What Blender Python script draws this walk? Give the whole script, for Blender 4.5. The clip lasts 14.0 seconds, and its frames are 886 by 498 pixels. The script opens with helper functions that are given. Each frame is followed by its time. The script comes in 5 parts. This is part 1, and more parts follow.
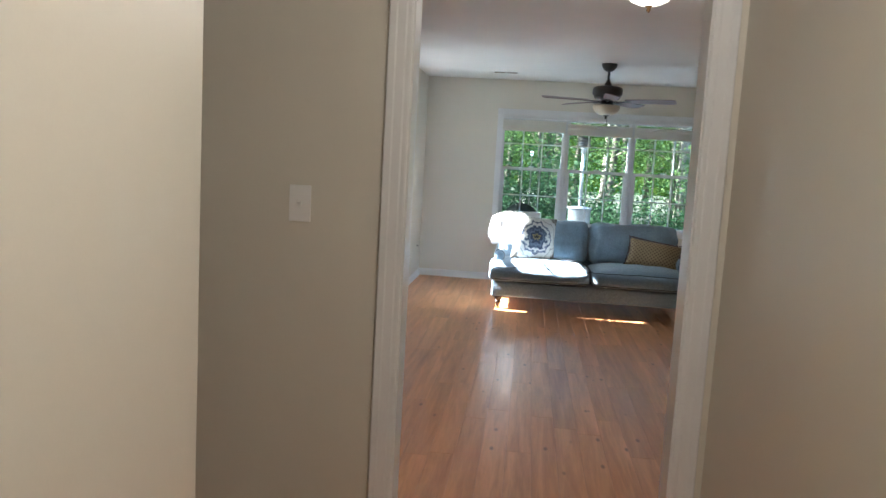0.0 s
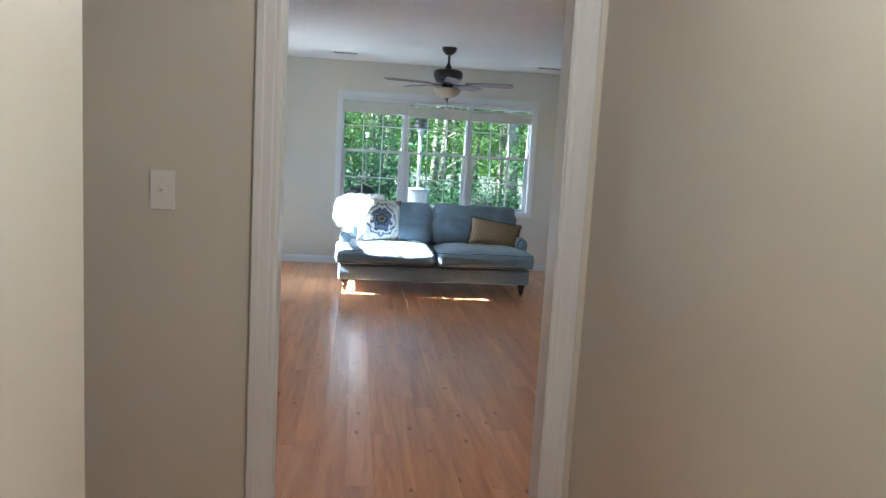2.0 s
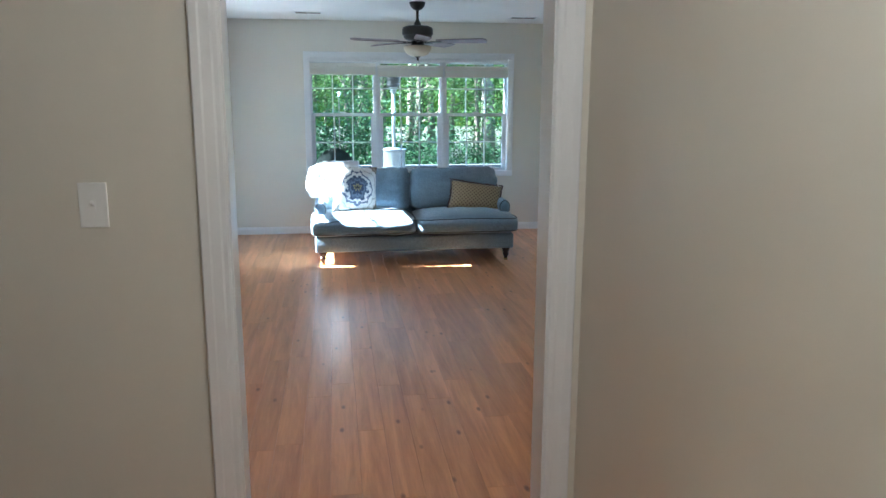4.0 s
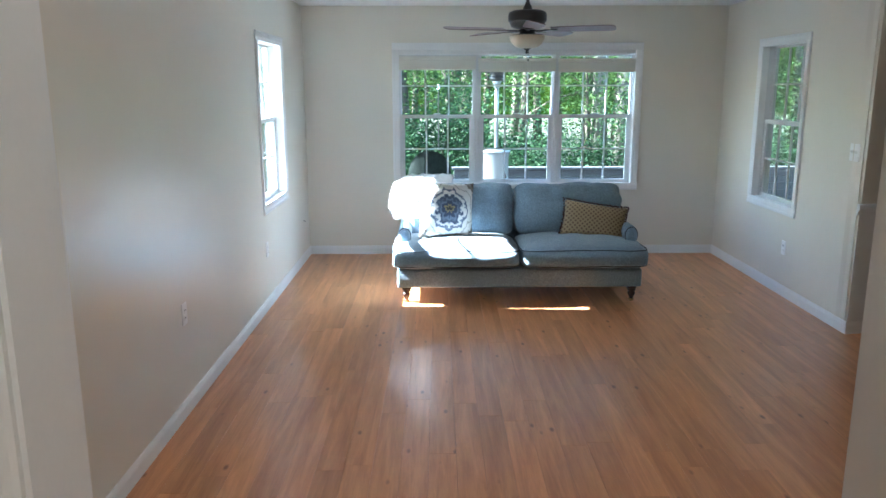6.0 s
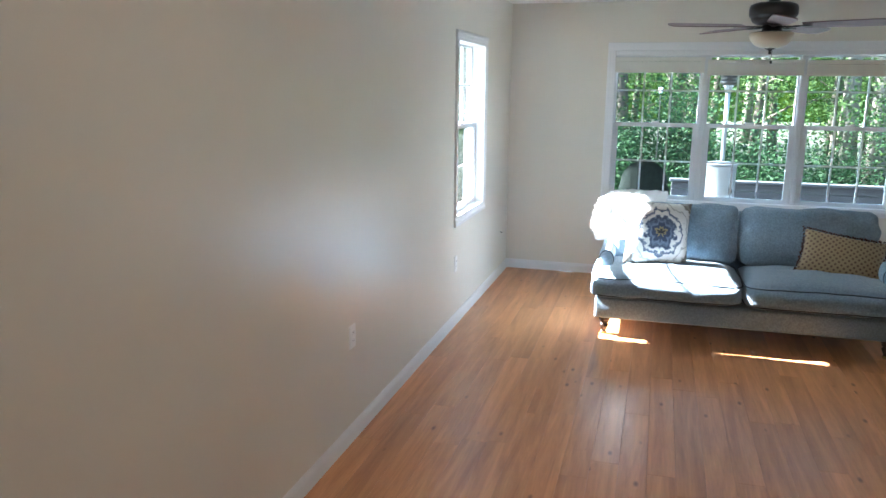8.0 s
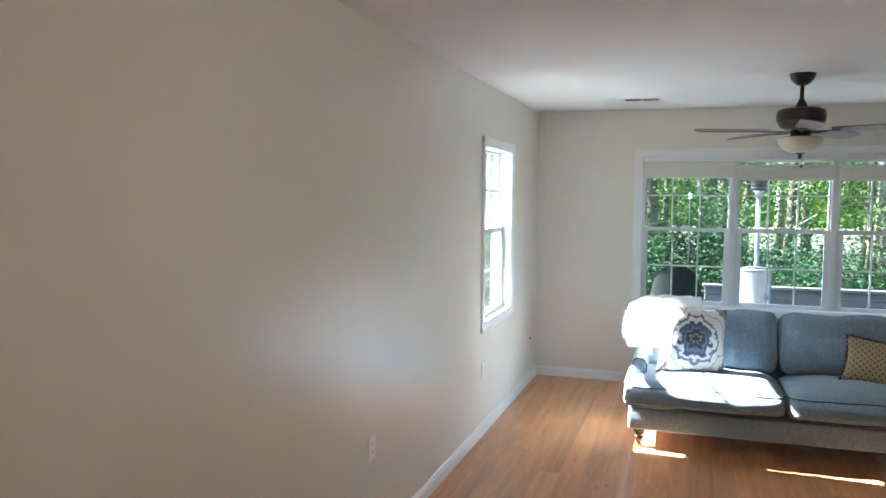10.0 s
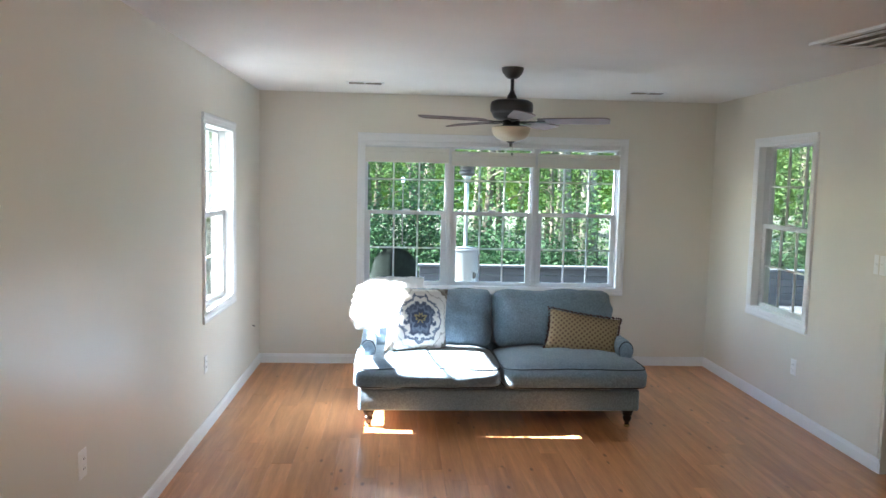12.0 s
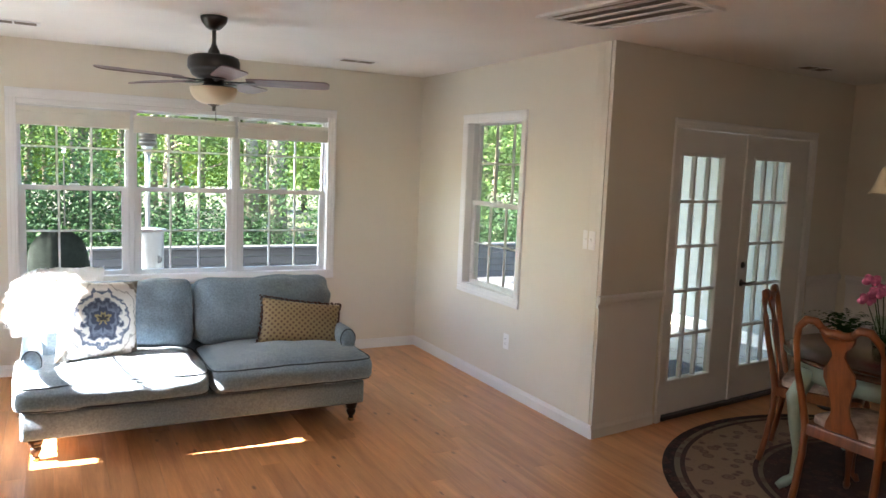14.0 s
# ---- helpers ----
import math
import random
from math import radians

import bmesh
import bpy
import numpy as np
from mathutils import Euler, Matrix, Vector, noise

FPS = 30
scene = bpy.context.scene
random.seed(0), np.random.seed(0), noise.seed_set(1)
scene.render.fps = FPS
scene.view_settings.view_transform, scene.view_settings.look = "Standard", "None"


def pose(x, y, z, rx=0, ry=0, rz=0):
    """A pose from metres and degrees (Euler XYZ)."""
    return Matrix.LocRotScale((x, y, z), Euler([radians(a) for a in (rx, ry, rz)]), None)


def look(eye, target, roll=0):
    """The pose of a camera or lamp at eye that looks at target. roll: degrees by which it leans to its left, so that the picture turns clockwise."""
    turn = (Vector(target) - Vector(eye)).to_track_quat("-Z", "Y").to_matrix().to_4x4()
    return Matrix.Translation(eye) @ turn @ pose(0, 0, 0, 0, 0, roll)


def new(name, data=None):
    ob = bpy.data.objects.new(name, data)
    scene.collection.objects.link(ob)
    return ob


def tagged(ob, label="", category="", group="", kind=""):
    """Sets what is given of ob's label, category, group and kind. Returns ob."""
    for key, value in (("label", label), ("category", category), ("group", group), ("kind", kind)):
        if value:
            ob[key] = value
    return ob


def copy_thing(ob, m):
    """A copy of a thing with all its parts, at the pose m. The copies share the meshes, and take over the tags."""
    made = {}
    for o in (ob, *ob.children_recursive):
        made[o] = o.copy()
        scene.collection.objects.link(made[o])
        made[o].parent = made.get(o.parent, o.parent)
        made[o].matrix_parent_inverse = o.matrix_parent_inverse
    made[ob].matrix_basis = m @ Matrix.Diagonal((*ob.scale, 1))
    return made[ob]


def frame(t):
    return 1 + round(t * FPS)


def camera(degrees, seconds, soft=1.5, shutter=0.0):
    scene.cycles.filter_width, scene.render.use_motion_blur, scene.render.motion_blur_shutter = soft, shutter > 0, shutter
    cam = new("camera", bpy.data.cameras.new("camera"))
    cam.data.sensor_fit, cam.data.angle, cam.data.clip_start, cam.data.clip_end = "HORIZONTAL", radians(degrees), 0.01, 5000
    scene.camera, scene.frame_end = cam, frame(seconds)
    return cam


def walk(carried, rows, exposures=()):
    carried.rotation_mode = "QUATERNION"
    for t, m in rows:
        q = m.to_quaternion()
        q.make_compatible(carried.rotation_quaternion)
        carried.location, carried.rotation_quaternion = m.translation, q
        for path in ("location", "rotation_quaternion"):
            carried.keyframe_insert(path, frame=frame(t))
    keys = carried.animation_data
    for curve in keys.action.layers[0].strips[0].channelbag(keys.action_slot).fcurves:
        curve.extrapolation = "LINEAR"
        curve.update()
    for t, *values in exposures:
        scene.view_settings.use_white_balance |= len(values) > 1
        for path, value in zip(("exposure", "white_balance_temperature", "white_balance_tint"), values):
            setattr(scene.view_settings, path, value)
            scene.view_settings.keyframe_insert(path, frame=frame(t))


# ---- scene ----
cam = camera(61.0, 14.0)
PATH = [
    (0, (1.295, -9.234, 1.448), (1.08, -7.26, 1.211), 3.2),
    (0.5, (1.327, -9.286, 1.443), (1.258, -7.298, 1.235), 2.5),
    (1, (1.281, -9.182, 1.441), (1.333, -7.195, 1.217), 3.6),
    (1.5, (1.197, -9.159, 1.446), (1.336, -7.176, 1.224), 4.4),
    (2, (1.151, -9.225, 1.449), (1.383, -7.256, 1.188), 3.3),
    (2.5, (1.139, -9.274, 1.472), (1.401, -7.321, 1.131), 2.1),
    (5, (1.237, -8.295, 1.593), (1.469, -6.349, 1.195), -1.5),
    (5.5, (1.263, -7.877, 1.621), (1.387, -5.922, 1.217), -1.1),
    (6, (1.321, -7.564, 1.667), (1.332, -5.609, 1.248), -0.1),
    (6.5, (1.28, -7.329, 1.657), (1.234, -5.379, 1.216), -0.6),
    (7, (1.278, -7.125, 1.635), (1.083, -5.181, 1.21), -1.1),
    (7.5, (1.348, -7.043, 1.694), (0.894, -5.149, 1.239), 1.6),
    (10, (1.359, -6.911, 1.678), (0.733, -5.016, 1.534), 0.4),
    (10.5, (1.271, -6.883, 1.671), (0.864, -4.93, 1.532), 0.7),
    (11, (1.245, -6.864, 1.663), (1.013, -4.884, 1.5), 1.1),
    (11.5, (1.219, -6.851, 1.655), (1.155, -4.859, 1.489), 1.1),
    (12, (1.243, -6.804, 1.679), (1.362, -4.816, 1.499), 1.3),
    (12.5, (1.298, -6.75, 1.66), (1.593, -4.781, 1.471), 1.7),
    (13, (1.294, -6.574, 1.665), (1.743, -4.634, 1.472), 1.9),
    (13.5, (1.281, -6.406, 1.678), (1.93, -4.527, 1.464), 2.6),
    (14, (1.172, -6.21, 1.653), (2.088, -4.446, 1.436), 2.3),
]
walk(cam, [(t, look(eye, target, roll)) for t, eye, target, roll in PATH],
     [(0, 4.45, 5600, 8), (2.5, 4.65, 5150, 6), (5, 4.68, 4950, 3), (6, 4.68, 5250, 6), (7.5, 4.7, 5500, 8), (11, 4.65, 5750, 9), (12.5, 4.72, 5800, 10), (13.4, 4.76, 6000, 11), (14, 5.0, 6650, 17)])

SUN_DIR = Vector((1.0, -0.055, -0.77)).normalized()   # the way the light travels

# ---- world and lights ----
world = bpy.data.worlds.new("world")
scene.world = world
world.use_nodes = True
wn = world.node_tree.nodes
sky = wn.new("ShaderNodeTexSky")
sky.sky_type = "NISHITA"
sky.sun_disc = False
sky.sun_elevation = radians(37.5)
sky.sun_rotation = radians(-93.1)
wn["Background"].inputs[1].default_value = 0.075
world.node_tree.links.new(sky.outputs[0], wn["Background"].inputs[0])
sun = new("sun", bpy.data.lights.new("sun", "SUN"))
sun.data.energy, sun.data.angle, sun.data.color = 5.0, radians(0.6), (1.0, 0.94, 0.85)
sun.matrix_world = look((-20, 1, 15), Vector((-20, 1, 15)) + SUN_DIR)


def bulb(name, x, y, z, watts, kelvin_rgb, radius=0.06):
    lamp = new(name, bpy.data.lights.new(name, "POINT"))
    lamp.data.energy, lamp.data.color, lamp.data.shadow_soft_size = watts, kelvin_rgb, radius
    lamp.location = (x, y, z)
    return lamp


WARM = (1.0, 0.89, 0.74)
# fill lamp added in the hallway, no fixture is in view there
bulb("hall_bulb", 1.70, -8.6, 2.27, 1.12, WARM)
bulb("living_bulb", 1.82, -5.33, 2.27, 0.75, (1.0, 0.88, 0.74))


# ---- materials ----
def node(mat, kind, **values):
    n = mat.node_tree.nodes.new(kind)
    for k, v in values.items():
        n.inputs[k.replace("_", " ")].default_value = v
    return n


def material(name, color, rough=0.5, vary=0.08, scale=3.0, fine=60.0, bump=0.05, metal=0.0, sheen=0.0, coat=0.0, rough_vary=0.05, spec=0.5, span=(0.4, 0.95)):
    """Paint, fabric, metal: colour that drifts at two scales, with fine relief."""
    m = bpy.data.materials.new(name)
    m.use_nodes = True
    b, link = m.node_tree.nodes["Principled BSDF"], m.node_tree.links.new
    geo = node(m, "ShaderNodeNewGeometry")
    n1, n2 = node(m, "ShaderNodeTexNoise", Scale=scale, Detail=3.0), node(m, "ShaderNodeTexNoise", Scale=fine, Detail=4.0)
    link(geo.outputs["Position"], n1.inputs["Vector"]), link(geo.outputs["Position"], n2.inputs["Vector"])
    mix = m.node_tree.nodes.new("ShaderNodeMath")
    mix.operation = "MULTIPLY_ADD"
    mix.inputs[1].default_value = 0.35
    link(n2.outputs[0], mix.inputs[0]), link(n1.outputs[0], mix.inputs[2])
    ramp = node(m, "ShaderNodeValToRGB")
    lo, hi = ramp.color_ramp.elements
    lo.position, hi.position = span
    lo.color = (*[c * (1 - vary) for c in color], 1)
    hi.color = (*[min(1, c * (1 + vary)) for c in color], 1)
    link(mix.outputs[0], ramp.inputs[0]), link(ramp.outputs[0], b.inputs["Base Color"])
    rr = node(m, "ShaderNodeMapRange")
    rr.inputs[3].default_value, rr.inputs[4].default_value = max(0.02, rough - rough_vary), min(1, rough + rough_vary)
    link(n1.outputs[0], rr.inputs[0]), link(rr.outputs[0], b.inputs["Roughness"])
    b.inputs["Metallic"].default_value = metal
    b.inputs["Sheen Weight"].default_value = sheen
    b.inputs["Coat Weight"].default_value = coat
    b.inputs["Specular IOR Level"].default_value = spec
    if bump:
        bp = node(m, "ShaderNodeBump", Strength=bump, Distance=0.01)
        link(n2.outputs[0], bp.inputs["Height"]), link(bp.outputs[0], b.inputs["Normal"])
    return m


def wood(name, dark, light, along, rough=0.3, random_piece=False, grain=1.0, knots=False, spec=0.5):
    """Wood with grain along an axis (0, 1, 2); pieces differ by their random number."""
    m = bpy.data.materials.new(name)
    m.use_nodes = True
    b, link = m.node_tree.nodes["Principled BSDF"], m.node_tree.links.new
    geo, info = node(m, "ShaderNodeNewGeometry"), node(m, "ShaderNodeObjectInfo")
    shift = m.node_tree.nodes.new("ShaderNodeVectorMath")
    shift.operation = "MULTIPLY_ADD"
    comb = node(m, "ShaderNodeCombineXYZ")
    for k in range(3):
        link(info.outputs["Random"], comb.inputs[k])
    shift.inputs[1].default_value = (37.0, 53.0, 11.0) if random_piece else (0, 0, 0)
    link(comb.outputs[0], shift.inputs[0]), link(geo.outputs["Position"], shift.inputs[2])
    mp = node(m, "ShaderNodeMapping")
    s = [16.0 * grain] * 3
    s[along] = 1.1 * grain
    mp.inputs["Scale"].default_value = s
    link(shift.outputs[0], mp.inputs["Vector"])
    n1 = node(m, "ShaderNodeTexNoise", Scale=1.0, Detail=6.0, Roughness=0.6, Distortion=0.6)
    n2 = node(m, "ShaderNodeTexNoise", Scale=6.0, Detail=4.0, Roughness=0.7)
    link(mp.outputs[0], n1.inputs["Vector"]), link(mp.outputs[0], n2.inputs["Vector"])
    mix = m.node_tree.nodes.new("ShaderNodeMath")
    mix.operation = "MULTIPLY_ADD"
    mix.inputs[1].default_value = 0.35
    link(n2.outputs[0], mix.inputs[0]), link(n1.outputs[0], mix.inputs[2])
    ramp = node(m, "ShaderNodeValToRGB")
    e = ramp.color_ramp.elements
    e[0].position, e[1].position = 0.42, 0.86
    e[0].color, e[1].color = (*dark, 1), (*light, 1)
    link(mix.outputs[0], ramp.inputs[0])
    hue = node(m, "ShaderNodeHueSaturation")
    link(ramp.outputs[0], hue.inputs["Color"])
    if random_piece:
        vr = node(m, "ShaderNodeMapRange")
        vr.inputs[3].default_value, vr.inputs[4].default_value = 0.88, 1.1
        link(info.outputs["Random"], vr.inputs[0]), link(vr.outputs[0], hue.inputs["Value"])
    out = hue.outputs[0]
    if knots:
        mk = node(m, "ShaderNodeMapping")
        sk = [8.5] * 3
        sk[along] = 3.6
        mk.inputs["Scale"].default_value = sk
        link(shift.outputs[0], mk.inputs["Vector"])
        vor = node(m, "ShaderNodeTexVoronoi", Scale=1.0)
        link(mk.outputs[0], vor.inputs["Vector"])
        kr = node(m, "ShaderNodeValToRGB")
        ke = kr.color_ramp.elements
        ke[0].position, ke[1].position = 0.045, 0.12
        ke[0].color, ke[1].color = (1, 1, 1, 1), (0, 0, 0, 1)
        link(vor.outputs["Distance"], kr.inputs[0])
        dm = node(m, "ShaderNodeMix")
        dm.data_type = "RGBA"
        fm = m.node_tree.nodes.new("ShaderNodeMath")
        fm.operation = "MULTIPLY"
        fm.inputs[1].default_value = 0.8
        link(kr.outputs[0], fm.inputs[0]), link(fm.outputs[0], dm.inputs[0])
        link(out, dm.inputs[6])
        dm.inputs[7].default_value = (dark[0] * 0.35, dark[1] * 0.3, dark[2] * 0.3, 1)
        out = dm.outputs[2]
    link(out, b.inputs["Base Color"])
    rr = node(m, "ShaderNodeMapRange")
    rr.inputs[3].default_value, rr.inputs[4].default_value = rough, rough + 0.05
    link(n2.outputs[0], rr.inputs[0]), link(rr.outputs[0], b.inputs["Roughness"])
    b.inputs["Specular IOR Level"].default_value = spec
    bp = node(m, "ShaderNodeBump", Strength=0.06, Distance=0.004)
    link(mix.outputs[0], bp.inputs["Height"]), link(bp.outputs[0], b.inputs["Normal"])
    return m


def glass_material(name, tint=(0.93, 0.97, 0.95), rough=0.02, veil=0.0):
    m = bpy.data.materials.new(name)
    m.use_nodes = True
    nt = m.node_tree
    nt.nodes.remove(nt.nodes["Principled BSDF"])
    tr, gl, lw, mx, pw = (nt.nodes.new("ShaderNode" + k) for k in ("BsdfTransparent", "BsdfGlossy", "LayerWeight", "MixShader", "Math"))
    tr.inputs[0].default_value = (*tint, 1)
    gl.inputs["Roughness"].default_value = rough
    pw.operation = "POWER"
    pw.inputs[1].default_value = 4.0
    link = nt.links.new
    link(lw.outputs["Facing"], pw.inputs[0]), link(pw.outputs[0], mx.inputs[0])
    link(tr.outputs[0], mx.inputs[1]), link(gl.outputs[0], mx.inputs[2])
    out = mx
    if veil:
        # a translucent film added to the pane scatters sunlight into a pale veil
        geo, nz, film = nt.nodes.new("ShaderNodeNewGeometry"), nt.nodes.new("ShaderNodeTexNoise"), nt.nodes.new("ShaderNodeBsdfTranslucent")
        nz.inputs["Scale"].default_value = 5.0
        film.inputs[0].default_value = (0.8, 0.84, 0.88, 1)
        amount, out = nt.nodes.new("ShaderNodeMapRange"), nt.nodes.new("ShaderNodeMixShader")
        amount.inputs[3].default_value, amount.inputs[4].default_value = veil * 0.6, veil * 1.4
        link(geo.outputs["Position"], nz.inputs["Vector"]), link(nz.outputs[0], amount.inputs[0]), link(amount.outputs[0], out.inputs[0])
        link(mx.outputs[0], out.inputs[1]), link(film.outputs[0], out.inputs[2])
    link(out.outputs[0], nt.nodes["Material Output"].inputs[0])
    return m


def glow_material(name, color, strength, base=(0.8, 0.75, 0.65)):
    m = material(name, base, 0.35, 0.04, 6, 30, 0.02)
    b = m.node_tree.nodes["Principled BSDF"]
    b.inputs["Emission Color"].default_value = (*color, 1)
    b.inputs["Emission Strength"].default_value = strength
    return m


def leaf_material(name, a, c, trans=0.45):
    m = bpy.data.materials.new(name)
    m.use_nodes = True
    nt, link = m.node_tree, m.node_tree.links.new
    b = nt.nodes["Principled BSDF"]
    geo = node(m, "ShaderNodeNewGeometry")
    ramp = node(m, "ShaderNodeValToRGB")
    e = ramp.color_ramp.elements
    e[0].color, e[1].color = (*a, 1), (*c, 1)
    link(geo.outputs["Random Per Island"], ramp.inputs[0]), link(ramp.outputs[0], b.inputs["Base Color"])
    b.inputs["Roughness"].default_value = 0.7
    b.inputs["Specular IOR Level"].default_value = 0.12
    tl, mx = nt.nodes.new("ShaderNodeBsdfTranslucent"), nt.nodes.new("ShaderNodeMixShader")
    mx.inputs[0].default_value = trans
    link(ramp.outputs[0], tl.inputs[0]), link(b.outputs[0], mx.inputs[1]), link(tl.outputs[0], mx.inputs[2])
    link(mx.outputs[0], nt.nodes["Material Output"].inputs[0])
    return m


PAINT = material("cream wall paint", (0.73, 0.69, 0.605), 0.33, 0.03, 1.2, 220, 0.025, rough_vary=0.04)
CEIL = material("white ceiling paint", (0.86, 0.845, 0.82), 0.85, 0.03, 2, 90, 0.35)
TRIM = material("white gloss trim paint", (0.80, 0.80, 0.80), 0.36, 0.03, 3, 120, 0.02)
VINYL = material("white window vinyl", (0.66, 0.67, 0.68), 0.35, 0.02, 4, 90, 0.01)
PLASTIC = material("ivory switch plastic", (0.88, 0.87, 0.85), 0.36, 0.02, 8, 90, 0.0)
# grey that stands for the shade inside the ceiling vents
SHADE = material("grey duct shade", (0.30, 0.26, 0.22), 0.8, 0.1, 8, 90, 0.0)
DARK = material("dark slot", (0.03, 0.03, 0.03), 0.6, 0.1, 8, 90, 0.0)
GLASS = glass_material("window glass")
# haze on the sunny window comes from the added film
FILMED = glass_material("filmed window glass", veil=0.004)
FLOORWOOD = wood("honey laminate", (0.44, 0.178, 0.066), (0.72, 0.338, 0.142), 1, 0.265, True, 1.0, True, 0.6)
SUBFLOOR = material("brown underlay", (0.12, 0.06, 0.03), 0.8)
BLINDS = material("off-white blind", (0.70, 0.68, 0.62), 0.5, 0.05, 4, 60, 0.05)
FABRIC = material("blue grey linen weave", (0.215, 0.295, 0.37), 0.9, 0.2, 90, 280, 0.5, sheen=0.3, spec=0.2, span=(0.5, 0.86))
PIPING = material("dark blue piping", (0.05, 0.07, 0.09), 0.8, 0.1, 5, 300, 0.1)
LEGWOOD = wood("dark walnut leg", (0.012, 0.006, 0.004), (0.05, 0.022, 0.012), 2, 0.3)
BRASS = material("aged brass", (0.45, 0.3, 0.14), 0.35, 0.1, 6, 60, 0.02, metal=1.0)
BRONZE = material("black bronze", (0.018, 0.016, 0.015), 0.34, 0.15, 6, 60, 0.02, spec=0.6)
BLADE = wood("mauve brown fan blade", (0.13, 0.085, 0.085), (0.23, 0.16, 0.165), 0, 0.35)
BOWL = glow_material("alabaster glass bowl", (1.0, 0.85, 0.6), 0.0, (0.62, 0.53, 0.38))
LIT = glow_material("lit frosted dome", (1.0, 0.82, 0.58), 0.16)
FUR = material("white faux fur", (0.8, 0.8, 0.8), 0.95, 0.05, 12, 200, 0.6, sheen=0.4)
METAL = material("brushed steel", (0.30, 0.315, 0.33), 0.35, 0.06, 5, 90, 0.02, metal=0.85)
DECKWOOD = wood("grey deck boards", (0.02, 0.02, 0.023), (0.042, 0.043, 0.048), 0, 0.7, True)
DECKCAP = wood("pale weathered cap board", (0.04, 0.042, 0.048), (0.062, 0.065, 0.073), 0, 0.6)
BARK = material("grey brown bark", (0.07, 0.055, 0.042), 0.95, 0.35, 6, 30, 0.8)
PALEBARK = material("pale bark", (0.13, 0.112, 0.09), 0.95, 0.3, 6, 30, 0.8)
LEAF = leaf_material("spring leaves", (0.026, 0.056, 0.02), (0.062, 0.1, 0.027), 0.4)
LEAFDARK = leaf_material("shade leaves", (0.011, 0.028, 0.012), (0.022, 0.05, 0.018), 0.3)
# litter colour darkened for the shade under the trees
SOIL = material("shaded leaf litter ground", (0.022, 0.024, 0.012), 0.95, 0.4, 1.5, 25, 0.6)
SIDING = material("white siding", (0.78, 0.79, 0.79), 0.6, 0.03, 2, 60, 0.05)


# ---- shape helpers ----
def box(bm, x0, x1, y0, y1, z0, z1, m=None):
    vs = [bm.verts.new((x, y, z)) for z in (z0, z1) for y in (y0, y1) for x in (x0, x1)]
    if m is not None:
        for v in vs:
            v.co = m @ v.co
    for f in ((0, 2, 3, 1), (4, 5, 7, 6), (0, 1, 5, 4), (2, 6, 7, 3), (0, 4, 6, 2), (1, 3, 7, 5)):
        bm.faces.new([vs[i] for i in f])
    return bm


def boxes(*ranges):
    bm = bmesh.new()
    for r in ranges:
        box(bm, *r)
    return bm


def bevelled(bm, width=0.004, segments=2):
    bmesh.ops.bevel(bm, geom=list(bm.edges), offset=width, segments=segments, affect="EDGES", profile=0.6)
    return bm


def spin(profile, steps=32):
    """A turned solid from (radius, height) pairs round z."""
    bm = bmesh.new()
    rings = []
    for r, z in profile:
        rings.append([bm.verts.new((r * math.cos(2 * math.pi * k / steps), r * math.sin(2 * math.pi * k / steps), z)) for k in range(steps)])
    for a, b in zip(rings, rings[1:]):
        for k in range(steps):
            bm.faces.new((a[k], a[(k + 1) % steps], b[(k + 1) % steps], b[k]))
    bm.faces.new(rings[0]), bm.faces.new(list(reversed(rings[-1])))
    bmesh.ops.recalc_face_normals(bm, faces=bm.faces)
    return bm


def tube(points, radius, sides=8, close=False):
    """A round bar along points; radius may be one number or one per point."""
    bm = bmesh.new()
    pts = [Vector(p) for p in points]
    rad = radius if isinstance(radius, (list, tuple)) else [radius] * len(pts)
    rings = []
    for i, p in enumerate(pts):
        a = pts[i - 1] if (i or close) else p
        b = pts[(i + 1) % len(pts)] if (i < len(pts) - 1 or close) else p
        d = (b - a).normalized()
        q = d.to_track_quat("Z", "Y")
        rings.append([bm.verts.new(p + q @ Vector((rad[i] * math.cos(2 * math.pi * k / sides), rad[i] * math.sin(2 * math.pi * k / sides), 0))) for k in range(sides)])
    pairs = list(zip(rings, rings[1:])) + ([(rings[-1], rings[0])] if close else [])
    for a, b in pairs:
        off = min(range(sides), key=lambda s: (a[0].co - b[s].co).length)
        for k in range(sides):
            bm.faces.new((a[k], a[(k + 1) % sides], b[(k + 1 + off) % sides], b[(k + off) % sides]))
    if not close:
        bm.faces.new(list(reversed(rings[0]))), bm.faces.new(rings[-1])
    bmesh.ops.recalc_face_normals(bm, faces=bm.faces)
    return bm


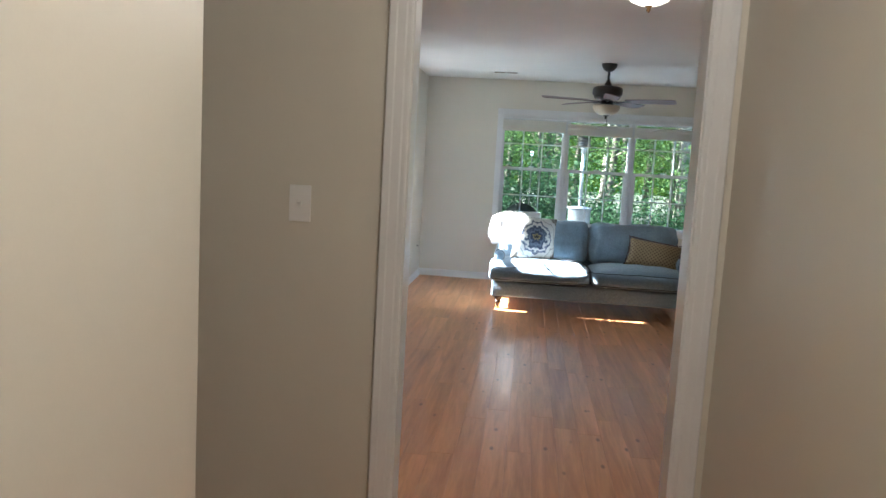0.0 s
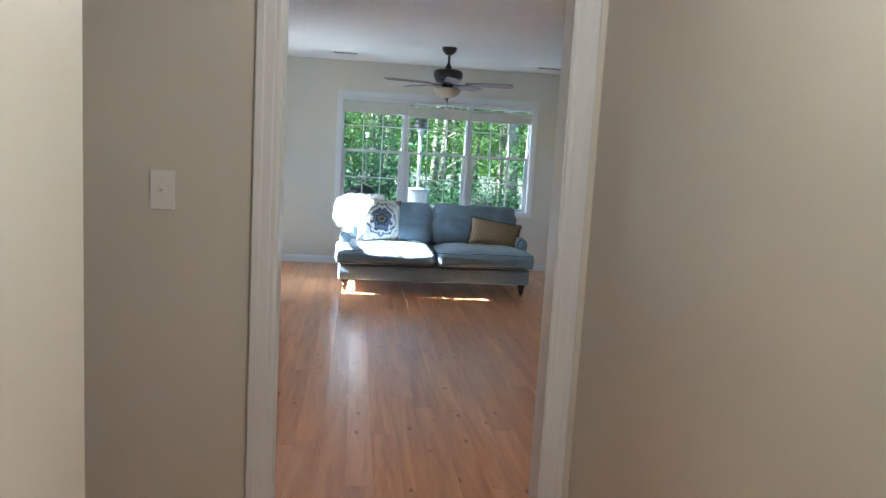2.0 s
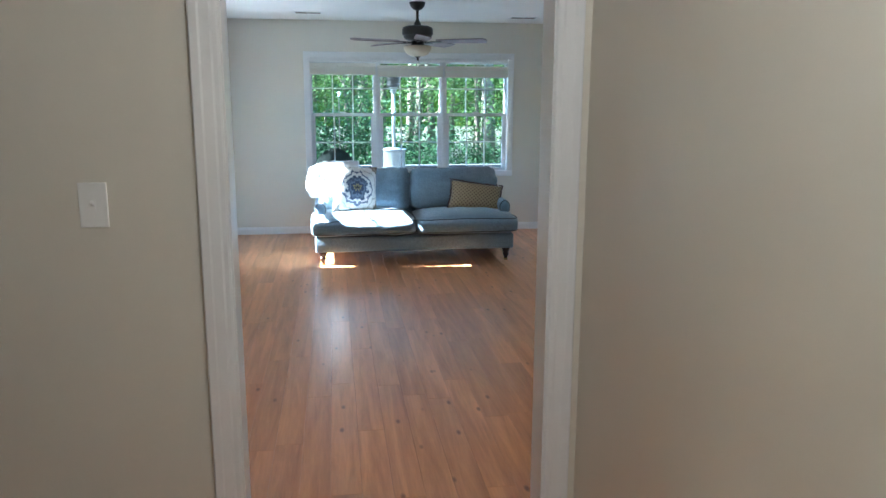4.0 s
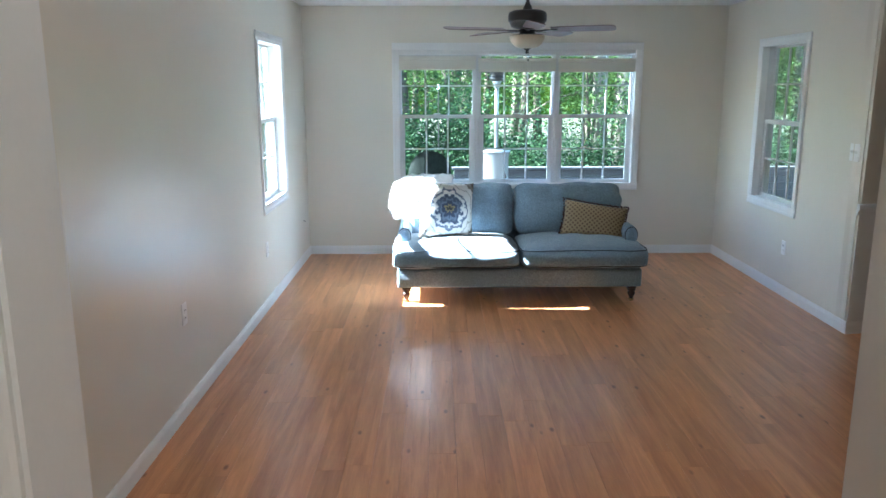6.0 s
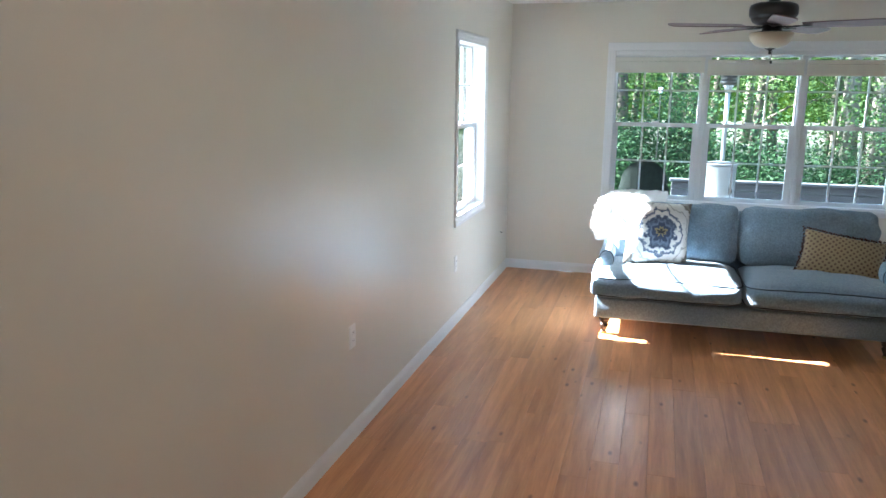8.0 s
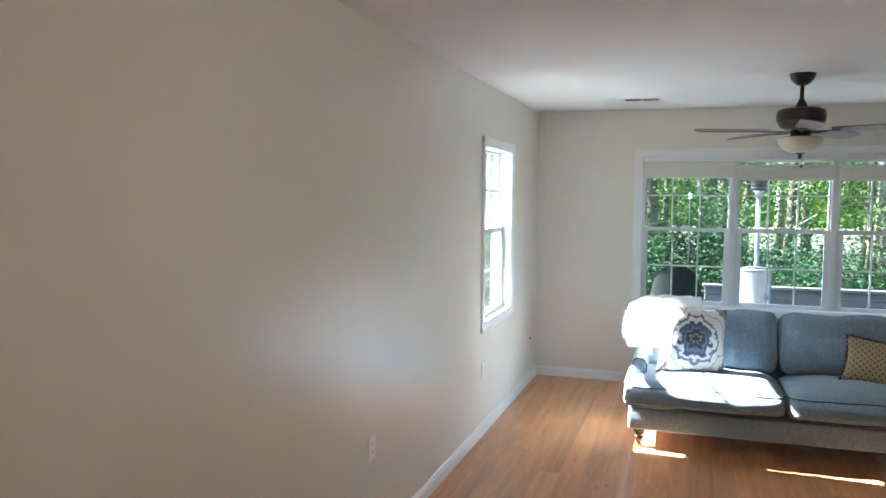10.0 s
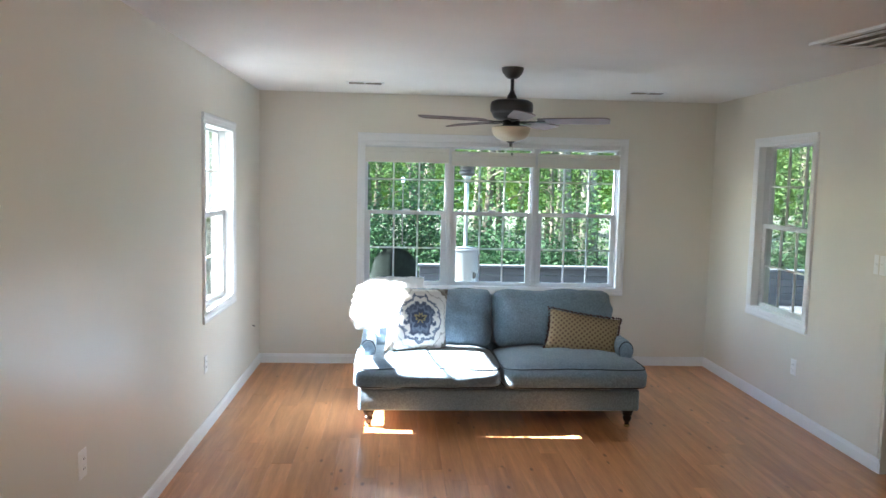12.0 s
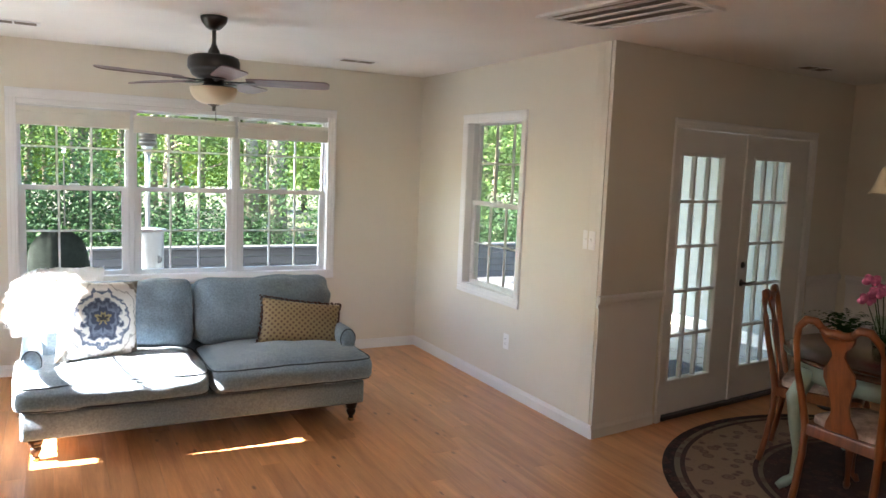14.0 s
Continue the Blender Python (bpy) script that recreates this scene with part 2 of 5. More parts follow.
def rounded(sx, sy, sz, n=6.0, cuts=12, crown=0.0, wrinkle=0.0, seed=0.0, freq=6.0, nose=0.0):
    """A soft block: a box of half sizes sx, sy, sz with round edges, a crowned top and wrinkles."""
    bm = bmesh.new()
    bmesh.ops.create_cube(bm, size=2.0)
    bmesh.ops.subdivide_edges(bm, edges=list(bm.edges), cuts=cuts, use_grid_fill=True)
    for v in bm.verts:
        x, y, z = v.co
        k = (abs(x) ** n + abs(y) ** n + abs(z) ** n) ** (-1 / n)
        p = Vector((x * k * sx, y * k * sy, z * k * sz))
        if nose:
            m = max(abs(y), abs(z))
            k = (abs(x) ** n + m ** n) ** (-1 / n)
            r = k * (m * (abs(y) ** nose + abs(z) ** nose) ** (-1 / nose) if m > 0 else 1.0)
            p = Vector((x * k * sx, y * r * sy, z * r * sz))
        if z > 0:
            p.z += crown * max(0, 1 - x * x) ** 0.6 * max(0, 1 - y * y) ** 0.6 * z
        if wrinkle:
            w = noise.noise(p * freq + Vector((seed, seed * 2, 0))) + 0.5 * noise.noise(p * freq * 2.3 + Vector((0, seed, seed)))
            p += Vector((x, y, z)).normalized() * w * wrinkle
        v.co = p
    return bm


def mesh_of(name, bm, mat, smooth=False):
    me = bpy.data.meshes.new(name)
    bm.to_mesh(me)
    bm.free()
    me.materials.append(mat)
    if smooth:
        me.shade_smooth()
    return me


def part(name, bm, mat, parent=None, label="", smooth=False, at=None):
    ob = new(name, mesh_of(name, bm, mat, smooth))
    if at is not None:
        ob.matrix_basis = at
    ob.parent = parent
    if label:
        tagged(ob, label)
    return ob


def thing(name, m, label, category, group="", kind=""):
    ob = new(name)
    ob.matrix_basis = m
    return tagged(ob, label, category, group, kind)


def solid(name, bm, mat, label, category, kind="structure", smooth=False):
    return tagged(part(name, bm, mat, None, "", smooth), label, category, "", kind)


# ---- the plan ----
W, H, T = 4.13, 2.44, 0.14          # living room width, ceiling height, wall thickness
YD0, YD1 = -6.88, -6.76             # the doorway wall
XE = 6.95                           # dining room far wall
YJ = -2.615                         # where the living room's side wall ends
MAIN = (0.868, 3.322, 0.656, 2.095)   # casing outlines of the windows
LEFTW = (-1.965, -1.03, 0.727, 2.078)
RIGHTW = (-1.732, -0.813, 0.654, 2.075)
C = 0.068                           # casing width
A8 = radians(8)
FR = Matrix.Translation((W, YJ, 0)) @ Matrix.Rotation(A8, 4, "Z")   # along the french door wall
FEND = (XE - W) / math.cos(A8)


def holed(x0, x1, z0, z1, hx0, hx1, hz0, hz1, y0, y1, m=None):
    """A wall slab along x with one opening."""
    bm = bmesh.new()
    rs = [(x0, hx0, y0, y1, z0, z1), (hx1, x1, y0, y1, z0, z1), (hx0, hx1, y0, y1, hz1, z1)]
    if hz0 > z0:
        rs.append((hx0, hx1, y0, y1, z0, hz0))
    for r in rs:
        box(bm, *r, m)
    return bm


HB = C - 0.012     # the opening in the wall lies just outside the casing's inner edge
solid("wall_north", holed(-T, W + T, 0, H, MAIN[0] + HB, MAIN[1] - HB, MAIN[2] + HB, MAIN[3] - HB, 0, T), PAINT, "cream painted wall with a triple window", "wall")
turn_left = Matrix.Translation((0, 0, 0)) @ Matrix.Rotation(radians(90), 4, "Z")     # local x runs along +y, local y goes to -x
solid("wall_west", holed(YD0, 0, 0, H, LEFTW[0] + HB, LEFTW[1] - HB, LEFTW[2] + HB, LEFTW[3] - HB, 0, T, turn_left), PAINT, "cream painted wall with one window", "wall")
turn_right = Matrix.Translation((W, 0, 0)) @ Matrix.Rotation(radians(-90), 4, "Z")   # local x runs along -y, local y goes to +x
solid("wall_east", holed(0, -YJ - 0.03, 0, H, -RIGHTW[1] + HB, -RIGHTW[0] - HB, RIGHTW[2] + HB, RIGHTW[3] - HB, 0, T, turn_right), PAINT, "cream painted wall with one window and a free corner", "wall")
solid("wall_french", holed(0.012, FEND + 0.1, 0, H, 0.64, 2.29, 0, 1.985, 0.003, T, FR), PAINT, "cream painted dining wall round the french doors", "wall")
solid("wall_dining_east", boxes((XE, XE + T, YD0, -2.1, 0, H)), PAINT, "cream painted dining room wall with a chair rail", "wall")
DX0, DX1, DZ = 0.897, 1.813, 2.05
solid("wall_doorway", holed(0, XE, 0, H, DX0, DX1, 0, DZ, YD0, YD1), PAINT, "cream painted wall with a cased doorway", "wall")
solid("wall_hall_east", boxes((1.9, 1.9 + T, -12.2, YD0, 0, H)), PAINT, "cream painted hallway wall", "wall")
solid("wall_hall_west", boxes((0.693 - T, 0.693, -12.2, -7.9, 0, H)), PAINT, "cream painted hallway wall with a free corner", "wall")
solid("wall_hall_end", boxes((0.5, 2.2, -12.2 - T, -12.2, 0, H)), PAINT, "cream painted wall at the end of the hallway", "wall")
solid("wall_passage_south", boxes((-1.5, 0.693 - T, -7.9 - T, -7.9, 0, H)), PAINT, "cream painted wall of the side passage", "wall")
solid("wall_passage_north", boxes((-1.5, 0.0, YD0, YD1, 0, H)), PAINT, "cream painted wall of the side passage", "wall")
solid("wall_passage_end", boxes((-1.5 - T, -1.5, -8.04, YD1, 0, H)), PAINT, "cream painted wall closing the side passage", "wall")
solid("ceiling", boxes((-1.7, XE + T, -12.4, YJ, H, H + 0.2), (-T, W + T, YJ, T, H, H + 0.2)), CEIL, "white textured ceiling", "ceiling")
solid("ceiling_dining_edge", box(bmesh.new(), 0.0, FEND + 0.1, -0.42, T, H + 0.003, H + 0.2, FR), CEIL, "white textured ceiling edge", "ceiling")
# unseen block added above the ceiling to keep the porch out of the sun
solid("upper_storey", boxes((-1.7, XE + T, -12.4, YJ, H + 0.2, 6.6), (-T, W + T, YJ, T, H + 0.2, 6.6)), SIDING, "unseen block over the house that keeps sun off the porch", "house")


# ---- trim ----
def run(name, a, b, h, depth, mat, label, z=0.0, kind="baseboard"):
    """Skirting or rail from a to b, standing to the left of that way, with a moulded top."""
    a, b = Vector((*a, 0)), Vector((*b, 0))
    d = (b - a).normalized()
    n = Vector((-d.y, d.x, 0))
    prof = [(0, 0), (depth, 0), (depth, h * 0.72), (depth * 0.75, h * 0.80), (depth * 0.6, h * 0.93), (depth * 0.35, h), (0, h)]
    if kind == "trim":
        prof = [(0, 0), (depth * 0.35, 0), (depth * 0.5, h * 0.3), (depth * 0.9, h * 0.45), (depth, h * 0.6), (depth * 0.95, h * 0.9), (depth * 0.6, h), (0, h)]
    bm = bmesh.new()
    ends = []
    for p in (a, b):
        ends.append([bm.verts.new(p + n * u + Vector((0, 0, z + v))) for u, v in prof])
    k = len(prof)
    for i in range(k):
        bm.faces.new((ends[0][i], ends[0][(i + 1) % k], ends[1][(i + 1) % k], ends[1][i]))
    bm.faces.new(ends[0]), bm.faces.new(list(reversed(ends[1])))
    bmesh.ops.recalc_face_normals(bm, faces=bm.faces)
    return solid(name, bm, mat, label, "baseboard" if kind == "baseboard" else "chair rail")


BB, BD = 0.085, 0.014
fp = lambda s, y=0.0: tuple((FR @ Vector((s, y, 0)))[:2])
SK = "white moulded baseboard along the wall"
run("baseboard", (W, 0), (0, 0), BB, BD, TRIM, SK)
run("baseboard", (0, 0), (0, YD1), BB, BD, TRIM, SK)
run("baseboard", (W, YJ), (W, 0), BB, BD, TRIM, SK)
run("baseboard", fp(0.575), fp(-0.012), BB, BD, TRIM, SK)
run("baseboard", fp(FEND), fp(2.36), BB, BD, TRIM, SK)
run("baseboard", (XE, YD1), (XE, -2.3), BB, BD, TRIM, SK)
run("baseboard", (0, YD1), (DX0 - 0.07, YD1), BB, BD, TRIM, SK)
run("baseboard", (DX1 + 0.09, YD1), (XE, YD1), BB, BD, TRIM, SK)
run("baseboard", (DX0 - 0.065, YD0), (0.0, YD0), BB, BD, TRIM, SK)
run("baseboard", (1.9, -12.2), (1.9, YD0), BB, BD, TRIM, SK)
run("baseboard", (0.693, -7.9), (0.693, -12.2), BB, BD, TRIM, SK)
run("chair_rail", fp(0.575), fp(-0.02), 0.075, 0.03, TRIM, "white moulded chair rail beside the french doors", 0.83, "trim")
run("chair_rail", fp(FEND), fp(2.36), 0.075, 0.03, TRIM, "white moulded chair rail beside the french doors", 0.83, "trim")
run("chair_rail", (XE, YD1), (XE, -2.3), 0.075, 0.03, TRIM, "white moulded chair rail in the dining room", 0.83, "trim")
solid("wainscot", box(bmesh.new(), 0.0, 0.575, -0.003, 0.0, BB, 0.83, FR), TRIM, "pale painted wainscot under the chair rail", "wainscot")
solid("wainscot", box(bmesh.new(), 2.36, FEND, -0.003, 0.0, BB, 0.83, FR), TRIM, "pale painted wainscot under the chair rail", "wainscot")
solid("wainscot", boxes((XE - 0.003, XE, YD1, -2.3, BB, 0.83)), TRIM, "pale painted wainscot under the chair rail", "wainscot")


def casing_bm(width, length, thick=0.017):
    """A colonial casing: local x across (0 is the opening side), z up, y negative stands proud."""
    prof = [(0, 0), (0, -thick * 0.45), (width * 0.08, -thick * 0.6), (width * 0.22, -thick * 0.6), (width * 0.3, -thick * 0.78), (width * 0.62, -thick * 0.85), (width * 0.7, -thick), (width * 0.95, -thick), (width, -thick * 0.8), (width, 0)]
    bm = bmesh.new()
    lo = [bm.verts.new((u, v, 0)) for u, v in prof]
    hi = [bm.verts.new((u, v, length)) for u, v in prof]
    k = len(prof)
    for i in range(k):
        bm.faces.new((lo[i], lo[(i + 1) % k], hi[(i + 1) % k], hi[i]))
    bm.faces.new(lo), bm.faces.new(list(reversed(hi)))
    bmesh.ops.recalc_face_normals(bm, faces=bm.faces)
    return bm


def frame_of_casing(owner, x0, x1, z0, z1, width, side=1, sill=False):
    """Casings round an opening x0..x1, up to z1, at local y = 0; side -1 mirrors to the far face."""
    s = Matrix.Diagonal((1, side, 1, 1))
    part("casing", casing_bm(width, z1 - z0), TRIM, owner, at=s @ Matrix.Translation((x1, 0, z0)))
    part("casing", casing_bm(width, z1 - z0), TRIM, owner, at=s @ Matrix.Translation((x0, 0, z0)) @ Matrix.Diagonal((-1, 1, 1, 1)))
    part("head_casing", casing_bm(width, x1 - x0 + 2 * width), TRIM, owner, at=s @ Matrix.Translation((x0 - width, 0, z1)) @ Matrix.Rotation(radians(90), 4, "Y") @ Matrix.Diagonal((-1, 1, 1, 1)))
    if sill:
        part("sill_casing", casing_bm(width, x1 - x0 + 2 * width), TRIM, owner, at=s @ Matrix.Translation((x0 - width, 0, z0)) @ Matrix.Rotation(radians(90), 4, "Y"))


doorway = thing("door_1", Matrix.Translation((0, YD0, 0)), "white cased open doorway between hallway and living room", "doorway", kind="structure")
frame_of_casing(doorway, DX0 + 0.012, DX1 - 0.012, 0, DZ - 0.012, 0.075)
far = thing("door_2", Matrix.Translation((0, YD1, 0)), "white casing on the living room side of the doorway", "doorway", kind="structure")
frame_of_casing(far, DX0 + 0.012, DX1 - 0.012, 0, DZ - 0.012, 0.075, -1)
part("jamb", boxes((DX0, DX0 + 0.018, 0.001, YD1 - YD0 - 0.001, 0, DZ)), TRIM, doorway)
part("jamb", boxes((DX1 - 0.018, DX1, 0.001, YD1 - YD0 - 0.001, 0, DZ)), TRIM, doorway)
part("head_jamb", boxes((DX0 + 0.018, DX1 - 0.018, 0.001, YD1 - YD0 - 0.001, DZ - 0.018, DZ)), TRIM, doorway)


# ---- windows ----
def sash(owner, x0, x1, z0, z1, y, name, st, glass, head, cols=3, rows=2):
    d, rl = 0.03, 0.034
    s = part(name, boxes((x0, x0 + st, y, y + d, z0, z1), (x1 - st, x1, y, y + d, z0, z1), (x0 + st, x1 - st, y, y + d, z0, z0 + rl), (x0 + st, x1 - st, y, y + d, z1 - head, z1)), VINYL, owner)
    gx0, gx1, gz0, gz1, mw = x0 + st, x1 - st, z0 + rl, z1 - head, 0.014
    for k in range(1, cols):
        x = gx0 + (gx1 - gx0) * k / cols
        part("muntin", boxes((x - mw / 2, x + mw / 2, y + 0.007, y + 0.023, gz0, gz1)), VINYL, s)
    for k in range(1, rows):
        z = gz0 + (gz1 - gz0) * k / rows
        part("muntin", boxes((gx0, gx1, y + 0.0085, y + 0.0215, z - mw / 2, z + mw / 2)), VINYL, s)
    for i in range(cols):
        for j in range(rows):
            a, b = gx0 + (gx1 - gx0) * i / cols, gx0 + (gx1 - gx0) * (i + 1) / cols
            e, f = gz0 + (gz1 - gz0) * j / rows, gz0 + (gz1 - gz0) * (j + 1) / rows
            pane = part("pane", boxes((a, b, y + 0.014, y + 0.017, e, f)), glass, s)
            pane.visible_shadow = False
    return s


def window(name, m, x0, x1, z0, z1, units, label, head=0.0, glass=GLASS):
    """Cased opening with double-hung units; local x along the wall, y outward."""
    w = thing(name, m, label, "window", kind="structure")
    a, b, e, f = x0 + C, x1 - C, z0 + C, z1 - C
    frame_of_casing(w, a, b, e, f, C, 1, True)
    part("jamb", boxes((a - 0.012, a, 0.001, T, e, f)), TRIM, w)
    part("jamb", boxes((b, b + 0.012, 0.001, T, e, f)), TRIM, w)
    part("head_jamb", boxes((a - 0.012, b + 0.012, 0.001, T, f, f + 0.012)), TRIM, w)
    part("sill", boxes((a - 0.012, b + 0.012, 0.001, T, e - 0.012, e)), TRIM, w)
    mull = 0.045
    if head:
        part("head_board", bevelled(boxes((a, b, 0.02, T - 0.002, f - head, f)), 0.004, 1), TRIM, w)
        f -= head
    uw = (b - a - mull * (units - 1)) / units
    spans = []
    for k in range(units):
        u0 = a + k * (uw + mull)
        spans.append((u0, u0 + uw))
        if k:
            part("mullion", bevelled(boxes((u0 - mull, u0, 0.045, T - 0.005, e, f)), 0.006, 1), VINYL, w)
        part("side_track", boxes((u0, u0 + 0.006, 0.05, T - 0.012, e, f), (u0 + uw - 0.006, u0 + uw, 0.05, T - 0.012, e, f)), VINYL, w)
        mid = (e + f + head) / 2 + 0.01
        up = sash(w, u0 + 0.006, u0 + uw - 0.006, mid - 0.018, f, 0.095, "upper_sash", 0.015, glass, 0.016)
        lo = sash(w, u0 + 0.006, u0 + uw - 0.006, e, mid + 0.018, 0.06, "lower_sash", 0.042, glass, 0.034)
        cx = u0 + uw / 2
        part("sash_lock", bevelled(boxes((cx - 0.035, cx + 0.035, 0.066, 0.09, mid + 0.0185, mid + 0.034)), 0.004, 1), VINYL, lo)
    return spans, f


spans, wtop = window("window_1", Matrix.Identity(4), *MAIN, 3, "white triple double-hung window with grilles", 0.04)
window("window_2", turn_left, *LEFTW, 1, "white double-hung window bright with sun", glass=FILMED)
window("window_3", turn_right, -RIGHTW[1], -RIGHTW[0], RIGHTW[2], RIGHTW[3], 1, "white double-hung window facing the deck")


def blind(x0, x1, top, gap):
    b = thing("window_blind", Matrix.Translation(((x0 + x1) / 2, 0.032, top - gap)), "off-white slatted blind drawn up to the window head", "blind", "blinds of the triple window")
    h = (x1 - x0) / 2
    part("head_rail", bevelled(boxes((-h, h, -0.022, 0.022, -0.035, 0)), 0.003, 1), BLINDS, b)
    for k in range(9):
        z = -0.037 - k * 0.0088
        part("slat", boxes((-h + 0.004, h - 0.004, -0.024 + 0.001 * (k % 2), 0.024, z - 0.0082, z)), BLINDS, b)
    part("bottom_rail", bevelled(boxes((-h + 0.002, h - 0.002, -0.024, 0.024, -0.131, -0.116)), 0.003, 1), BLINDS, b)
    for x in (-h * 0.7, h * 0.7):
        part("ladder_tape", boxes((x - 0.006, x + 0.006, -0.0265, -0.0252, -0.131, -0.03)), BLINDS, b)
    return b


for (a, b), gap in zip(spans, (0.018, 0.038, 0.041)):
    blind(a - 0.012, b + 0.012, wtop, gap)


# ---- sofa ----
def sofa():
    s = thing("sofa", Matrix.Translation((1.953, -1.37, 0)) @ Matrix.Rotation(radians(0.6), 4, "Z"), "blue-grey upholstered two-seat sofa with low rolled arms and turned legs", "sofa")
    hw = 0.965
    # local y: front is negative
    part("base_rail", bevelled(boxes((-hw, hw, -0.46, 0.42, 0.125, 0.275)), 0.018, 3), FABRIC, s, smooth=True)
    part("back_frame", bevelled(boxes((-hw + 0.02, hw - 0.02, 0.25, 0.44, 0.275, 0.80)), 0.05, 4), FABRIC, s, smooth=True)
    prof = []
    for k in range(17):
        a = radians(-60 + k * 18)
        prof.append((0.054 * math.cos(a), 0.515 + 0.07 * math.sin(a)))
    prof = [(0.046, 0.27)] + prof + [(-0.044, 0.27)]
    for side in (-1, 1):
        bm = bmesh.new()
        rows = []
        for y, k in ((-0.318, 0.45), (-0.314, 0.68), (-0.302, 0.86), (-0.28, 0.96), (-0.25, 1.0), (-0.1, 1.0), (0.1, 1.0), (0.36, 1.0)):
            rows.append([bm.verts.new((x * k + side * (hw - 0.056), y, 0.45 + (z - 0.45) * k)) for x, z in prof])
        n = len(prof)
        for a, b in zip(rows, rows[1:]):
            for i in range(n):
                bm.faces.new((a[i], a[(i + 1) % n], b[(i + 1) % n], b[i]))
        bm.faces.new(rows[0]), bm.faces.new(list(reversed(rows[-1])))
        bmesh.ops.recalc_face_normals(bm, faces=bm.faces)
        arm = part("arm", bm, FABRIC, s, smooth=True)
        ring = [(x * 0.93 + side * (hw - 0.056), -0.292, 0.45 + (z - 0.45) * 0.93) for x, z in prof]
        part("piping", tube(ring, 0.004, 6), PIPING, arm, smooth=True)
        for k in range(3):
            part("pleat", tube([(side * (hw - 0.056) + 0.045 * math.cos(a), -0.318, 0.515 + (0.02 * k - 0.03) + 0.06 * math.sin(a) * 0.3) for a in (radians(q) for q in range(200, 345, 20))], 0.003, 5), FABRIC, arm, smooth=True)
    for side, x0, x1 in ((-1, -0.995, -0.006), (1, 0.006, 0.995)):
        c, h = (x0 + x1) / 2, (x1 - x0) / 2
        bm = rounded(h, 0.385, 0.085, 11, 30, 0.05, 0.009, 3.0 + side, 7, 3.4)
        cush = part("seat_cushion", bm, FABRIC, s, smooth=True, at=Matrix.Translation((c, -0.195, 0.365)))
        for z in (-0.05, 0.062):
            loop = []
            for k in range(96):
                a = 2 * math.pi * k / 96
                q = (abs(math.cos(a)) ** 9 + abs(math.sin(a)) ** 9) ** (-1 / 9)
                px, py = math.cos(a) * q, math.sin(a) * q
                wob = 0.004 * noise.noise(Vector((px * 4, py * 4, z * 30 + side)))
                loop.append((px * h * 1.002, py * 0.388 * (1 - (abs(z) / 0.087) ** 3.4) ** (1 / 3.4), z + wob + (0.012 if z > 0 else 0) * (1 - px * px)))
            part("piping", tube(loop, 0.0045, 6, True), PIPING, cush, smooth=True)
    for side, x0, x1 in ((-1, -0.905, -0.006), (1, 0.006, 0.905)):
        c, h = (x0 + x1) / 2, (x1 - x0) / 2
        bm = rounded(h, 0.215, 0.115, 9.0, 32, 0.055, 0.024, 8.0 + side, 7)
        m = Matrix.Translation((c, 0.15, 0.655)) @ Matrix.Rotation(radians(78), 4, "X")
        cush = part("back_cushion", bm, FABRIC, s, smooth=True, at=m)
        loop = []
        for k in range(80):
            a = 2 * math.pi * k / 80
            q = (abs(math.cos(a)) ** 4.6 + abs(math.sin(a)) ** 4.6) ** (-1 / 4.6)
            loop.append((math.cos(a) * q * h * 0.97, math.sin(a) * q * 0.204, 0.062))
        part("piping", tube(loop, 0.0035, 6, True), FABRIC, cush, smooth=True)
    legp = [(0.012, 0.0), (0.016, 0.004), (0.016, 0.018), (0.011, 0.022), (0.014, 0.032), (0.022, 0.05), (0.026, 0.066), (0.020, 0.078), (0.016, 0.082), (0.027, 0.086), (0.029, 0.094), (0.024, 0.1), (0.032, 0.104), (0.034, 0.126)]
    legp = [(rr * 1.2, zz) for rr, zz in legp]
    for x in (-0.895, 0.90):
        for y in (-0.405, 0.37):
            leg = part("leg", spin(legp, 20), LEGWOOD, s, "turned dark walnut leg", True, Matrix.Translation((x, y, 0)))
            part("caster_cup", spin([(0.0196, 0.003), (0.0205, 0.006), (0.0205, 0.016), (0.0196, 0.019)], 20), BRASS, leg, "small brass caster cup", True)
    return s


sofa()


